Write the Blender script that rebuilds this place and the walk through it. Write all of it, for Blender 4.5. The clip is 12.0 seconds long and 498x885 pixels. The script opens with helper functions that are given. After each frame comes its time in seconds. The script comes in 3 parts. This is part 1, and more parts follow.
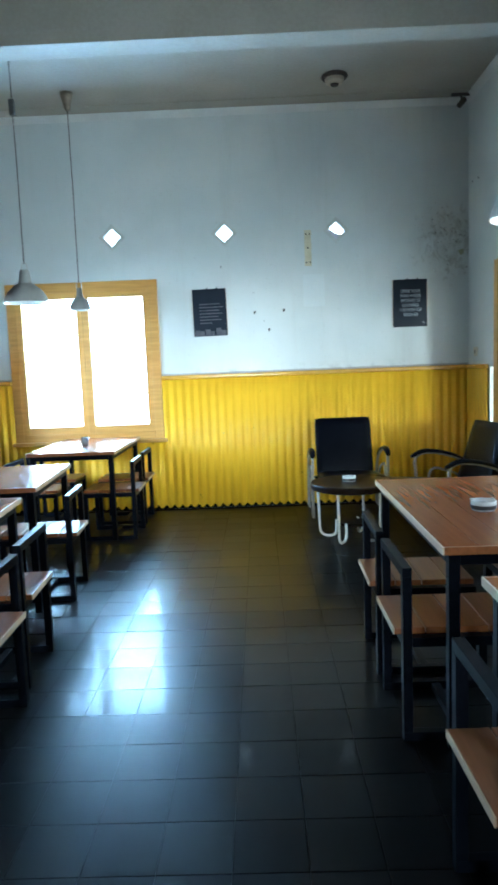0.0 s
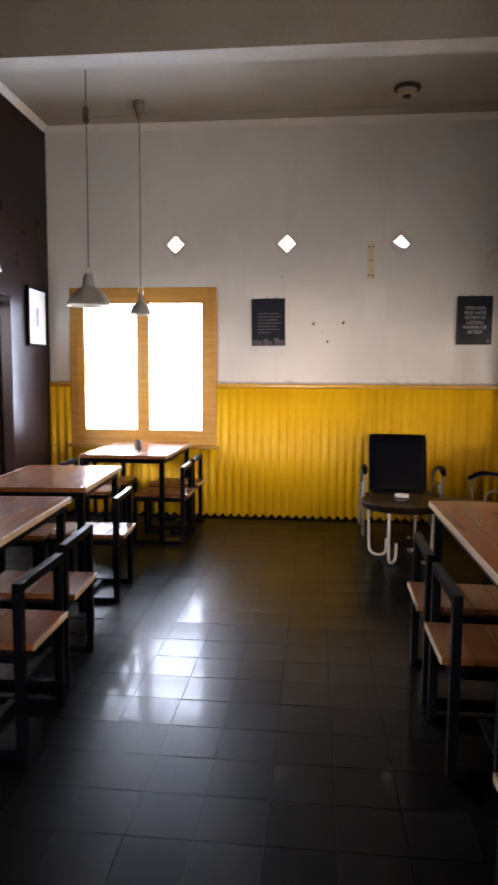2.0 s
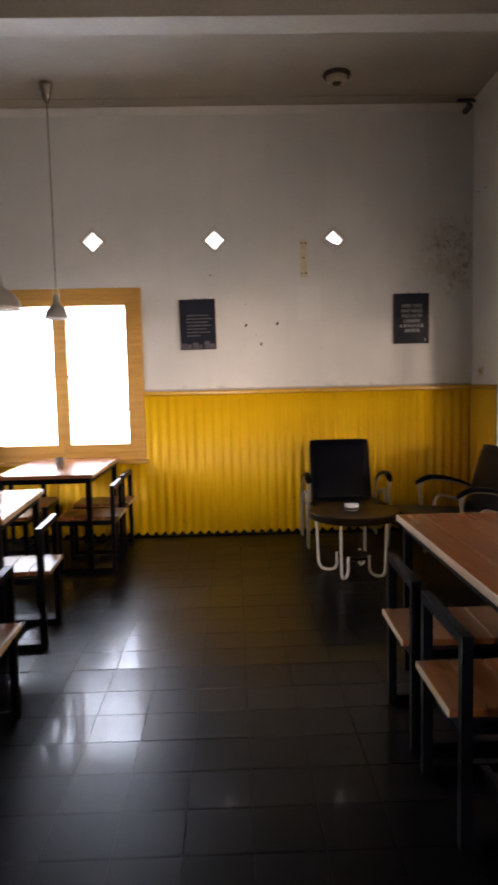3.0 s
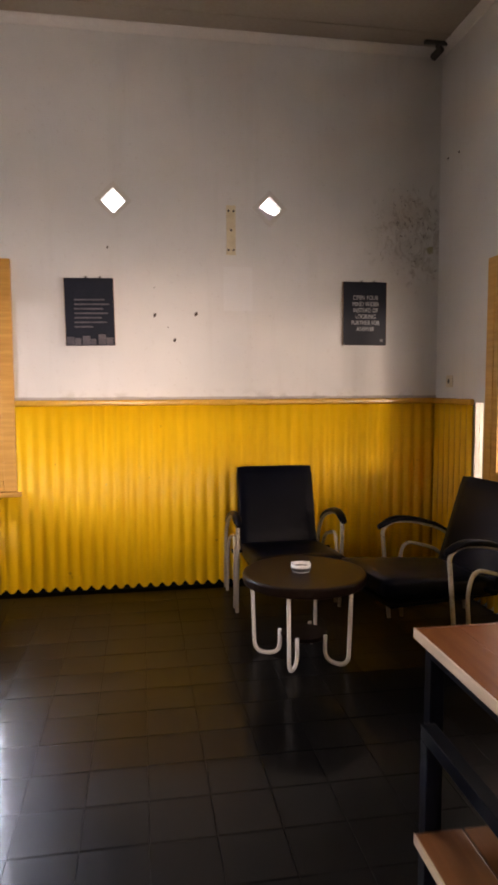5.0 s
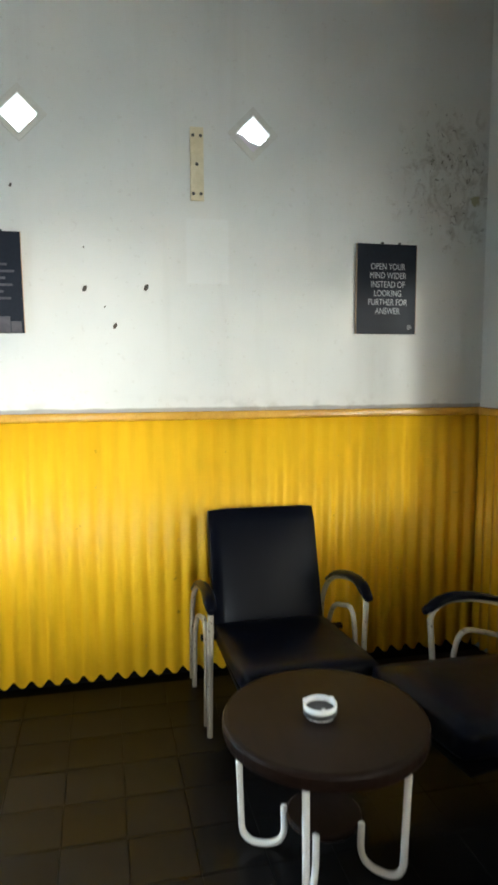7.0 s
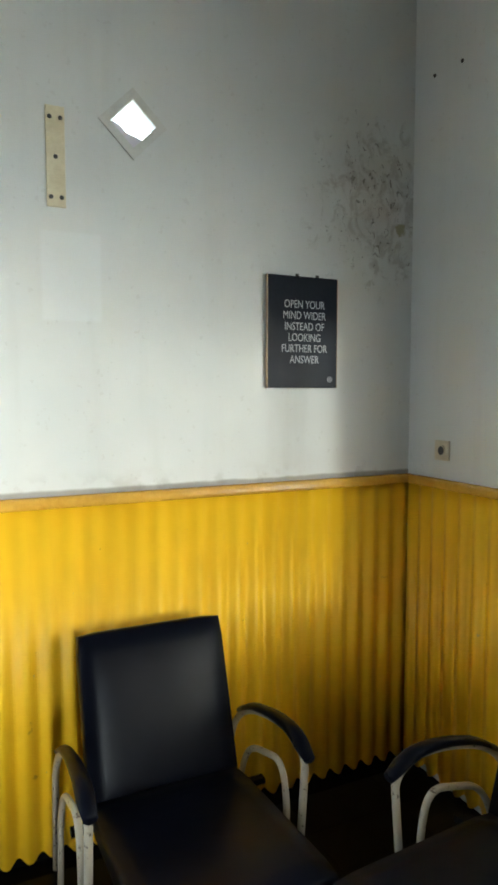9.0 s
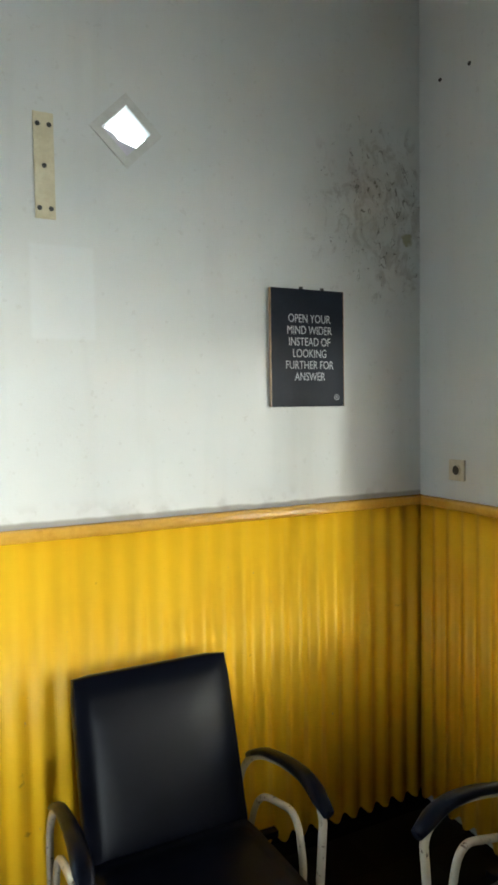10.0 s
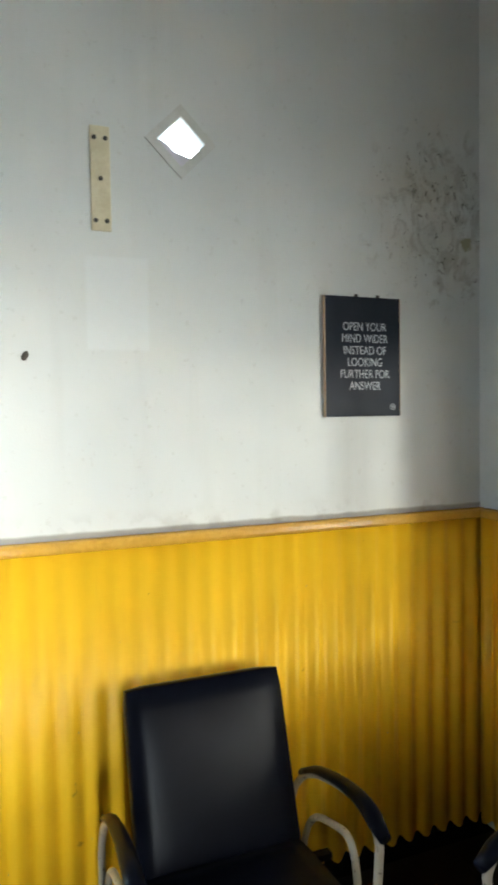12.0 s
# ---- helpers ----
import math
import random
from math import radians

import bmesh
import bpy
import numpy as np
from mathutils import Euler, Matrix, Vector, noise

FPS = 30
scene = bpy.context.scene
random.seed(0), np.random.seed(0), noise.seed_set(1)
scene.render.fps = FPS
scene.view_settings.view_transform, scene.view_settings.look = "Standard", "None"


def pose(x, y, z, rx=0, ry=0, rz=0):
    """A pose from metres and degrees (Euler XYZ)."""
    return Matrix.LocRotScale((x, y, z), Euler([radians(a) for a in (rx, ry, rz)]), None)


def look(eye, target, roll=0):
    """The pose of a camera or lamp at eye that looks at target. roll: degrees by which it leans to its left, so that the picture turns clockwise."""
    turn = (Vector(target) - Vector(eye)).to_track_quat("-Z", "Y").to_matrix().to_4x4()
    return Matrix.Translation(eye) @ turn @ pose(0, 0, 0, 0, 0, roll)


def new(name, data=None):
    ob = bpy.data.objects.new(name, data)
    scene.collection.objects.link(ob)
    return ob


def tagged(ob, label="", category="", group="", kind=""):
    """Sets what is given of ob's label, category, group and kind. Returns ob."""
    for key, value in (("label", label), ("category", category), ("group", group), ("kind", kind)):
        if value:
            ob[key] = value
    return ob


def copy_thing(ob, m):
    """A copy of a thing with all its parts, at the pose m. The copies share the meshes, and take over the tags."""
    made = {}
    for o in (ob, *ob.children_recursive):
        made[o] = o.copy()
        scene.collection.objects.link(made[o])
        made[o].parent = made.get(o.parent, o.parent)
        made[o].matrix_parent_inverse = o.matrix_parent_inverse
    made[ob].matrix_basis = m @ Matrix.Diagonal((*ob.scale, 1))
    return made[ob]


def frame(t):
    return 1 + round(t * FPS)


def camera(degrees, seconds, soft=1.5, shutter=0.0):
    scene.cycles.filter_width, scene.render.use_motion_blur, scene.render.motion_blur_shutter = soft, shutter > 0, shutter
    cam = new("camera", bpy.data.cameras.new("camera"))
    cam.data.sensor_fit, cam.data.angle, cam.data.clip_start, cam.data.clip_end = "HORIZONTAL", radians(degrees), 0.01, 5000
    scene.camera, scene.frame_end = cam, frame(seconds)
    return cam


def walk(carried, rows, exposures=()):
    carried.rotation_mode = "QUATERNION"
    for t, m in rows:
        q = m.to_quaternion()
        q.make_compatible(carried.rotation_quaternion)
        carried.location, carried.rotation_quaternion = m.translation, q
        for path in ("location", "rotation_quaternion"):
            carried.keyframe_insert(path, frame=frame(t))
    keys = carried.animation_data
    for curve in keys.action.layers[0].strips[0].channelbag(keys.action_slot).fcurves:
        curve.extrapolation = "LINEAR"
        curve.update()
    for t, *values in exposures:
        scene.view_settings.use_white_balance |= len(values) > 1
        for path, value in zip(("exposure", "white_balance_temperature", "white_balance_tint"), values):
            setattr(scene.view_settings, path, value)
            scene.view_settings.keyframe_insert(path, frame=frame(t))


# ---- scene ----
cam = camera(41.7, 12.0, soft=3.0, shutter=0.5)
PATH = [
    (0, (0.119, -0.303, 1.387), (0.081, 1.683, 1.158), -2.2),
    (0.5, (0.105, -0.296, 1.383), (-0.047, 1.687, 1.175), -1.5),
    (1, (0.079, -0.314, 1.385), (-0.221, 1.652, 1.171), -1.2),
    (1.5, (0.102, -0.284, 1.366), (-0.256, 1.672, 1.15), -0.1),
    (2, (0.124, -0.25, 1.384), (-0.074, 1.73, 1.189), 0.4),
    (2.5, (0.061, -0.08, 1.362), (-0.091, 1.904, 1.162), 0.1),
    (3, (-0.035, 0.169, 1.391), (0.011, 2.16, 1.21), -1.3),
    (3.5, (-0.02, 0.502, 1.39), (0.124, 2.488, 1.2), -0.1),
    (3.7, (-0.001, 0.619, 1.417), (0.137, 2.608, 1.257), 0.0),
    (5.3, (-0.007, 1.764, 1.421), (0.364, 3.721, 1.243), -0.1),
    (5.5, (0.027, 1.89, 1.443), (0.428, 3.838, 1.234), 0.1),
    (6, (0.051, 2.268, 1.445), (0.582, 4.188, 1.267), -0.0),
    (6.5, (0.136, 2.63, 1.464), (0.59, 4.569, 1.27), -0.1),
    (6.7, (0.148, 2.774, 1.483), (0.58, 4.714, 1.265), -0.2),
    (8.3, (0.257, 3.564, 1.697), (0.851, 5.465, 1.516), -0.0),
    (8.5, (0.25, 3.64, 1.683), (0.928, 5.512, 1.498), -0.5),
    (9, (0.245, 3.794, 1.699), (1.098, 5.596, 1.545), -0.0),
    (9.5, (0.232, 3.882, 1.688), (1.109, 5.675, 1.563), -1.3),
    (10, (0.281, 3.947, 1.708), (1.149, 5.746, 1.607), -0.9),
    (10.5, (0.312, 3.964, 1.719), (1.194, 5.756, 1.614), -1.1),
    (11, (0.321, 3.971, 1.712), (1.204, 5.764, 1.628), -1.4),
    (11.5, (0.309, 3.974, 1.712), (1.139, 5.793, 1.65), -1.3),
    (12, (0.283, 3.981, 1.72), (1.012, 5.842, 1.642), -0.9),
]
EXPOSURES = [
    (0.0, 0.47, 4800, -8), (0.5, 0.1, 5400, -2), (1.0, 0.05, 6500, 20), (2.5, -0.45, 7500, 27), (3.7, -0.6, 8000, 28),
    (5.4, 0.05, 7800, 32), (5.8, 0.08, 6600, 10), (6.5, 0.45, 6150, 3), (8.5, 0.57, 6050, 0), (12.0, 0.66, 6050, 3)]
walk(cam, [(t, look(eye, at, roll)) for t, eye, at, roll in PATH], EXPOSURES)

# ---- light ----
world = bpy.data.worlds.new("world")
scene.world = world
world.use_nodes = True
wn = world.node_tree
sky = wn.nodes.new("ShaderNodeTexSky")
sky.sky_type, sky.sun_disc = "NISHITA", False
sky.sun_elevation, sky.sun_rotation = radians(5), radians(157)
wn.links.new(sky.outputs[0], wn.nodes["Background"].inputs[0])
wn.nodes["Background"].inputs[1].default_value = 0.15


def sun_lamp(strength, angle, way):
    data = bpy.data.lights.new("sun", "SUN")
    data.energy, data.angle, data.color = strength, radians(angle), (1.0, 0.95, 0.86)
    ob = new("sun", data)
    ob.matrix_world = look((0, 0, 0), way)
    ob.location = (8, -20, 12)
    return ob


def daylight(name, eye, way, width, height, watts, colour=(0.93, 0.97, 1.0)):
    """The sky's light in a window's opening."""
    data = bpy.data.lights.new(name, "AREA")
    data.shape, data.size, data.size_y, data.energy, data.color = "RECTANGLE", width, height, watts, colour
    ob = new(name, data)
    ob.matrix_world = look(eye, [a + b for a, b in zip(eye, way)])
    return ob


sun_lamp(0.9, 8.0, (-0.425, 1.0, -0.088))
daylight("daylight_north", (-1.58, 6.35, 1.5), (0, -1, -0.30), 1.36, 1.4, 290, (0.54, 0.75, 1.0))
daylight("daylight_west", (-4.30, 2.90, 2.1), (1, 0.6, -0.25), 1.8, 1.4, 320, (0.80, 0.90, 1.0))
# added lamp far behind the unseen south wall, brightens the lower wainscot
daylight("daylight_south_added", (-0.45, -12.0, 3.0), (0.01, 1, -0.12), 2.0, 3.0, 1250, (0.96, 0.98, 1.0))
daylight("daylight_east", (4.40, 1.70, 1.3), (-1, 0.62, 0.14), 8.0, 2.8, 480, (1.0, 0.97, 0.92))


# ---- materials ----
class Nodes:
    """Small helper to write node trees as expressions."""

    def __init__(self, name):
        self.mat = bpy.data.materials.new(name)
        self.mat.use_nodes = True
        self.t = self.mat.node_tree
        self.b = self.t.nodes["Principled BSDF"]
        self.co = self.t.nodes.new("ShaderNodeTexCoord").outputs["Object"]

    def put(self, sock, v):
        if hasattr(v, "is_output"):
            self.t.links.new(v, sock)
        elif isinstance(v, (tuple, list)) and len(v) == 3 and sock.type == "RGBA":
            sock.default_value = (*v, 1)
        else:
            sock.default_value = v

    def math(self, op, a, b=0.0, clamp=False):
        n = self.t.nodes.new("ShaderNodeMath")
        n.operation, n.use_clamp = op, clamp
        self.put(n.inputs[0], a), self.put(n.inputs[1], b)
        return n.outputs[0]

    def xyz(self):
        n = self.t.nodes.new("ShaderNodeSeparateXYZ")
        self.put(n.inputs[0], self.co)
        return n.outputs

    def scaled(self, sx, sy, sz):
        n = self.t.nodes.new("ShaderNodeMapping")
        self.put(n.inputs[0], self.co)
        n.inputs["Scale"].default_value = (sx, sy, sz)
        return n.outputs[0]

    def noise(self, scale, detail=4.0, rough=0.55, co=None, warp=0.0):
        n = self.t.nodes.new("ShaderNodeTexNoise")
        self.put(n.inputs["Vector"], co or self.co)
        n.inputs["Scale"].default_value, n.inputs["Detail"].default_value = scale, detail
        n.inputs["Roughness"].default_value, n.inputs["Distortion"].default_value = rough, warp
        return n.outputs["Fac"]

    def step(self, v, lo, hi):
        n = self.t.nodes.new("ShaderNodeMapRange")
        n.interpolation_type = "SMOOTHSTEP"
        self.put(n.inputs[0], v)
        n.inputs[1].default_value, n.inputs[2].default_value = lo, hi
        return n.outputs[0]

    def span(self, v, lo, hi):
        n = self.t.nodes.new("ShaderNodeMapRange")
        self.put(n.inputs[0], v)
        n.inputs[3].default_value, n.inputs[4].default_value = lo, hi
        return n.outputs[0]

    def mix(self, f, a, b, how="MIX"):
        n = self.t.nodes.new("ShaderNodeMix")
        n.data_type, n.blend_type = "RGBA", how
        self.put(n.inputs[0], f), self.put(n.inputs[6], a), self.put(n.inputs[7], b)
        return n.outputs[2]

    def random(self):
        return self.t.nodes.new("ShaderNodeObjectInfo").outputs["Random"]

    def bump(self, h, strength, dist=0.01):
        n = self.t.nodes.new("ShaderNodeBump")
        n.inputs["Strength"].default_value, n.inputs["Distance"].default_value = strength, dist
        self.put(n.inputs["Height"], h)
        self.t.links.new(n.outputs[0], self.b.inputs["Normal"])

    def done(self, colour, rough, metal=0.0, spec=0.5):
        self.put(self.b.inputs["Base Color"], colour)
        self.put(self.b.inputs["Roughness"], rough)
        self.b.inputs["Metallic"].default_value = metal
        self.b.inputs["Specular IOR Level"].default_value = spec
        return self.mat


def worn(name, a, b, rough=0.5, scale=6.0, fine=60.0, metal=0.0, relief=0.08, spec=0.5):
    """Two close tones with stains and grain."""
    n = Nodes(name)
    f = n.math("ADD", n.math("MULTIPLY", n.noise(scale), 0.7), n.math("MULTIPLY", n.noise(fine, 2), 0.3))
    n.bump(n.noise(fine, 3), relief, 0.004)
    return n.done(n.mix(n.step(f, 0.35, 0.65), a, b), n.span(n.noise(scale * 2), rough - 0.07, rough + 0.07), metal, spec)


def wall_paint(name, north):
    n = Nodes(name)
    x, y, z = n.xyz()
    col = n.mix(n.step(n.noise(1.3, 3), 0.3, 0.7), (0.66, 0.68, 0.66), (0.74, 0.75, 0.725))
    streak = n.noise(3.0, 3, 0.6, n.scaled(3.0, 3.0, 0.25))
    col = n.mix(n.math("MULTIPLY", n.step(streak, 0.5, 0.8), 0.25), col, (0.56, 0.56, 0.52))
    col = n.mix(n.math("MULTIPLY", n.step(n.noise(40, 2), 0.66, 0.72), 0.18), col, (0.45, 0.43, 0.38))
    if north:
        # damp and mould by the corner
        dx = n.math("DIVIDE", n.math("SUBTRACT", x, 1.95), 0.40)
        dz = n.math("DIVIDE", n.math("SUBTRACT", z, 2.50), 0.46)
        r = n.math("SQRT", n.math("ADD", n.math("MULTIPLY", dx, dx), n.math("MULTIPLY", dz, dz)))
        near = n.math("SUBTRACT", 1.0, n.step(r, 0.25, 1.12))
        halo = n.math("MULTIPLY", n.math("MULTIPLY", near, n.step(n.noise(5, 4), 0.3, 0.65)), 0.38)
        col = n.mix(halo, col, (0.44, 0.42, 0.36))
        blots = n.step(n.math("ADD", n.noise(13, 6, 0.7, n.scaled(1.0, 1.0, 0.8), 0.8), n.math("MULTIPLY", near, 0.13)), 0.58, 0.72)
        col = n.mix(n.math("MULTIPLY", n.math("MULTIPLY", blots, n.step(near, 0.02, 0.4)), 0.45), col, (0.30, 0.28, 0.24))
        flecks = n.step(n.math("ADD", n.noise(34, 5, 0.65, n.scaled(1.0, 1.0, 0.7), 1.2), n.math("MULTIPLY", near, 0.10)), 0.675, 0.73)
        col = n.mix(n.math("MULTIPLY", n.math("MULTIPLY", flecks, n.step(near, 0.05, 0.4)), 0.7), col, (0.10, 0.09, 0.07))
        bx, bz = n.math("SUBTRACT", x, 2.10), n.math("SUBTRACT", z, 2.405)
        blob = n.math("SQRT", n.math("ADD", n.math("MULTIPLY", bx, bx), n.math("MULTIPLY", bz, bz)))
        blob = n.math("ADD", blob, n.math("MULTIPLY", n.math("SUBTRACT", n.noise(30, 3), 0.5), 0.05))
        col = n.mix(n.math("MULTIPLY", n.math("SUBTRACT", 1.0, n.step(blob, 0.016, 0.032)), 0.8), col, (0.30, 0.28, 0.13))
        # cleaner rectangle where a board used to hang
        fx = n.math("SUBTRACT", 1.0, n.step(n.math("ABSOLUTE", n.math("SUBTRACT", x, 0.68)), 0.095, 0.11))
        fz = n.math("SUBTRACT", 1.0, n.step(n.math("ABSOLUTE", n.math("SUBTRACT", z, 2.10)), 0.145, 0.16))
        col = n.mix(n.math("MULTIPLY", n.math("MULTIPLY", fx, fz), 0.40), col, (0.80, 0.83, 0.83))
        # scuffs above the rail
        sc = n.math("MULTIPLY", n.math("SUBTRACT", 1.0, n.step(z, 1.33, 1.43)), n.step(n.noise(9, 4), 0.52, 0.66))
        col = n.mix(n.math("MULTIPLY", sc, 0.4), col, (0.36, 0.35, 0.31))
        # darker uneven line just above the rail
        rail_line = n.math("SUBTRACT", 1.0, n.step(n.math("SUBTRACT", z, n.math("MULTIPLY", n.noise(6, 3), 0.02)), 1.334, 1.346))
        col = n.mix(n.math("MULTIPLY", rail_line, 0.65), col, (0.20, 0.17, 0.13))
    n.bump(n.math("ADD", n.noise(18, 4), n.math("MULTIPLY", n.noise(160, 2), 0.4)), 0.16, 0.006)
    return n.done(col, n.span(n.noise(4), 0.55, 0.7), spec=0.35)


def yellow_metal():
    n = Nodes("yellow_corrugated_paint")
    col = n.mix(n.step(n.noise(2.2, 4), 0.3, 0.7), (0.82, 0.465, 0.010), (0.88, 0.525, 0.015))
    runs = n.noise(14, 3, 0.6, n.scaled(1, 1, 0.12))
    col = n.mix(n.math("MULTIPLY", n.step(runs, 0.5, 0.75), 0.16), col, (0.60, 0.32, 0.01))
    chip = n.step(n.noise(34, 4, 0.6, n.scaled(1, 1, 0.6)), 0.715, 0.74)
    col = n.mix(n.math("MULTIPLY", chip, 0.55), col, (0.42, 0.36, 0.26))
    rust = n.step(n.noise(11, 5), 0.70, 0.76)
    col = n.mix(n.math("MULTIPLY", rust, 0.6), col, (0.22, 0.10, 0.02))
    n.bump(n.noise(30, 3), 0.03, 0.004)
    return n.done(col, n.span(n.noise(9), 0.42, 0.52), spec=0.35)


def wood(name, a, b, rough, along="y", spec=0.5):
    n = Nodes(name)
    sx, sy = (1.0, 0.06) if along == "y" else (0.06, 1.0)
    g = n.noise(38, 4, 0.6, n.scaled(sx, sy, 1.0), 0.3)
    col = n.mix(n.step(g, 0.3, 0.7), a, b)
    col = n.mix(n.span(n.noise(2, 1), 0.0, 0.35), col, tuple(c * 0.7 for c in a))
    col = n.mix(n.span(n.random(), 0.0, 0.3), col, tuple(min(1, c * 1.25) for c in b))
    return n.done(col, n.span(n.noise(4, 1), rough - 0.02, rough + 0.04), spec=spec)


def floor_tile_mat(name="dark_floor_tile", dull=0.0):
    n = Nodes(name)
    col = n.mix(n.random(), (0.0030, 0.0027, 0.0027), (0.0056, 0.0050, 0.0048))
    col = n.mix(n.span(n.noise(7, 2), 0.0, 0.5), col, (0.0045, 0.0043, 0.0042))
    smear = n.step(n.noise(3.5, 3, 0.6), 0.35, 0.7)
    n.put(n.b.inputs["Coat Weight"], n.math("MULTIPLY", n.span(smear, 0.09, 0.20), 1.0 - 6.0 * dull))
    n.b.inputs["Coat Roughness"].default_value = 0.09 + dull
    n.bump(n.noise(14, 3), 0.05, 0.004)
    return n.done(col, n.math("ADD", 0.32 + dull, n.span(n.random(), -0.03, 0.03)), spec=0.065)


def chipped_tube(name, paint, edge):
    n = Nodes(name)
    chip = n.step(n.noise(55, 4, 0.6), edge, edge + 0.06)
    col = n.mix(chip, paint, (0.08, 0.055, 0.04))
    n.bump(n.math("SUBTRACT", 1.0, chip), 0.3, 0.002)
    return n.done(col, n.span(n.noise(20), 0.28, 0.5))


def leather():
    n = Nodes("black_leatherette")
    col = n.mix(n.step(n.noise(7), 0.3, 0.7), (0.0016, 0.0021, 0.0048), (0.0028, 0.0035, 0.0075))
    n.bump(n.math("ADD", n.noise(5, 2), n.math("MULTIPLY", n.noise(260, 2), 0.08)), 0.22, 0.012)
    return n.done(col, n.span(n.noise(6, 1), 0.28, 0.34), spec=0.085)


def glass_mat(name="window_glass"):
    n = Nodes(name)
    n.b.inputs["Transmission Weight"].default_value = 1.0
    n.b.inputs["IOR"].default_value = 1.45
    return n.done((0.96, 0.97, 0.96), 0.03)


def glow(name, colour, strength):
    n = Nodes(name)
    n.b.inputs["Emission Color"].default_value = (*colour, 1)
    n.b.inputs["Emission Strength"].default_value = strength
    return n.done(colour, 0.5)


M_WALL_N, M_WALL = wall_paint("stained_white_wall", True), wall_paint("white_wall", False)
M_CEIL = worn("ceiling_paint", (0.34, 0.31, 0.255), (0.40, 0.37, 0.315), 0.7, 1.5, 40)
M_PILASTER = worn("aged_cream_plaster", (0.36, 0.28, 0.20), (0.44, 0.35, 0.26), 0.6, 2.5, 50)
M_CORNICE = worn("white_moulding", (0.70, 0.70, 0.67), (0.78, 0.78, 0.75), 0.55, 3, 60)
M_DARKWALL = worn("dark_brown_gloss_paint", (0.012, 0.0055, 0.0048), (0.016, 0.0075, 0.0065), 0.30, 0.9, 12, relief=0.01, spec=0.10)
M_YELLOW = yellow_metal()
M_RAIL = worn("ochre_rail_paint", (0.52, 0.27, 0.03), (0.64, 0.36, 0.05), 0.19, 5, 60)
M_FRAME = wood("ochre_window_wood", (0.50, 0.25, 0.045), (0.66, 0.36, 0.08), 0.42, "x")
M_TILE = floor_tile_mat()
M_BAND = floor_tile_mat("dull_border_tile", 0.06)
M_GROUT = worn("dark_grout", (0.002, 0.002, 0.002), (0.004, 0.0038, 0.0035), 0.75, 9, 90, spec=0.02)
M_TOP = wood("varnished_tabletop", (0.15, 0.043, 0.011), (0.21, 0.066, 0.018), 0.23, spec=0.10)
M_EDGE = wood("pale_wood_edge", (0.46, 0.31, 0.18), (0.58, 0.42, 0.27), 0.36)
M_PLANK = wood("seat_plank", (0.15, 0.050, 0.014), (0.23, 0.082, 0.026), 0.28, spec=0.32)
M_STEEL = worn("black_steel", (0.0014, 0.0018, 0.0032), (0.003, 0.0036, 0.006), 0.36, 9, 120, relief=0.02, spec=0.06)
M_LEATHER, M_TUBE = leather(), chipped_tube("chipped_cream_tube", (0.68, 0.65, 0.58), 0.67)
# armchair tubes: cream paint with more chips, browned to hold their shade
M_TUBE_WORN_SHADED = chipped_tube("worn_shaded_tube", (0.42, 0.37, 0.28), 0.61)
M_COFFEE = wood("dark_table_wood", (0.009, 0.005, 0.0035), (0.014, 0.0075, 0.005), 0.32, spec=0.08)
M_ALU = worn("brushed_aluminium", (0.56, 0.53, 0.48), (0.66, 0.62, 0.56), 0.33, 12, 160, metal=1.0)
M_CUP = worn("bronzed_cup", (0.20, 0.16, 0.12), (0.28, 0.23, 0.18), 0.4, 20, 120, metal=0.7)
M_LAMPIN = worn("white_lamp_inside", (0.80, 0.78, 0.72), (0.85, 0.83, 0.78), 0.5, 10, 80)
M_BULB = glow("lit_bulb", (1.0, 0.86, 0.66), 18.0)
M_CABLE = worn("brown_cable", (0.05, 0.04, 0.03), (0.08, 0.06, 0.045), 0.6, 20, 200)
M_BOARD = worn("charcoal_board", (0.010, 0.014, 0.023), (0.015, 0.019, 0.030), 0.45, 6, 120, spec=0.14)
M_LETTER = worn("white_print", (0.40, 0.42, 0.46), (0.50, 0.52, 0.55), 0.6, 30, 200)
M_GREYPRINT = worn("grey_print", (0.20, 0.20, 0.23), (0.30, 0.30, 0.33), 0.6, 25, 200)
M_FAINT = worn("faded_print", (0.055, 0.052, 0.065), (0.095, 0.09, 0.105), 0.55, 18, 160)
M_CREAM = worn("aged_cream_plastic", (0.58, 0.52, 0.38), (0.68, 0.63, 0.50), 0.45, 20, 120)
M_DARK = worn("dark_metal", (0.03, 0.028, 0.026), (0.06, 0.055, 0.05), 0.5, 30, 160)
M_STRIP = worn("yellowed_strip", (0.62, 0.55, 0.36), (0.72, 0.66, 0.47), 0.5, 14, 90)
M_RING = worn("dark_brown_plastic", (0.02, 0.011, 0.008), (0.035, 0.02, 0.015), 0.6, 30, 160)
M_TAN = worn("tan_plastic", (0.40, 0.33, 0.24), (0.48, 0.40, 0.30), 0.5, 20, 120)
M_CERAMIC = worn("white_glazed_ceramic", (0.72, 0.71, 0.68), (0.80, 0.79, 0.77), 0.18, 30, 200)
M_PAPER = worn("print_paper", (0.68, 0.67, 0.62), (0.76, 0.75, 0.70), 0.25, 8, 100)
M_BORDER = worn("greyed_plaster", (0.58, 0.58, 0.54), (0.66, 0.66, 0.62), 0.65, 14, 90)
M_GLASS = glass_mat()
M_FROST = worn("frosted_pane", (0.62, 0.58, 0.64), (0.70, 0.66, 0.72), 0.6, 20, 120)
M_FROST.node_tree.nodes["Principled BSDF"].inputs["Transmission Weight"].default_value = 0.04
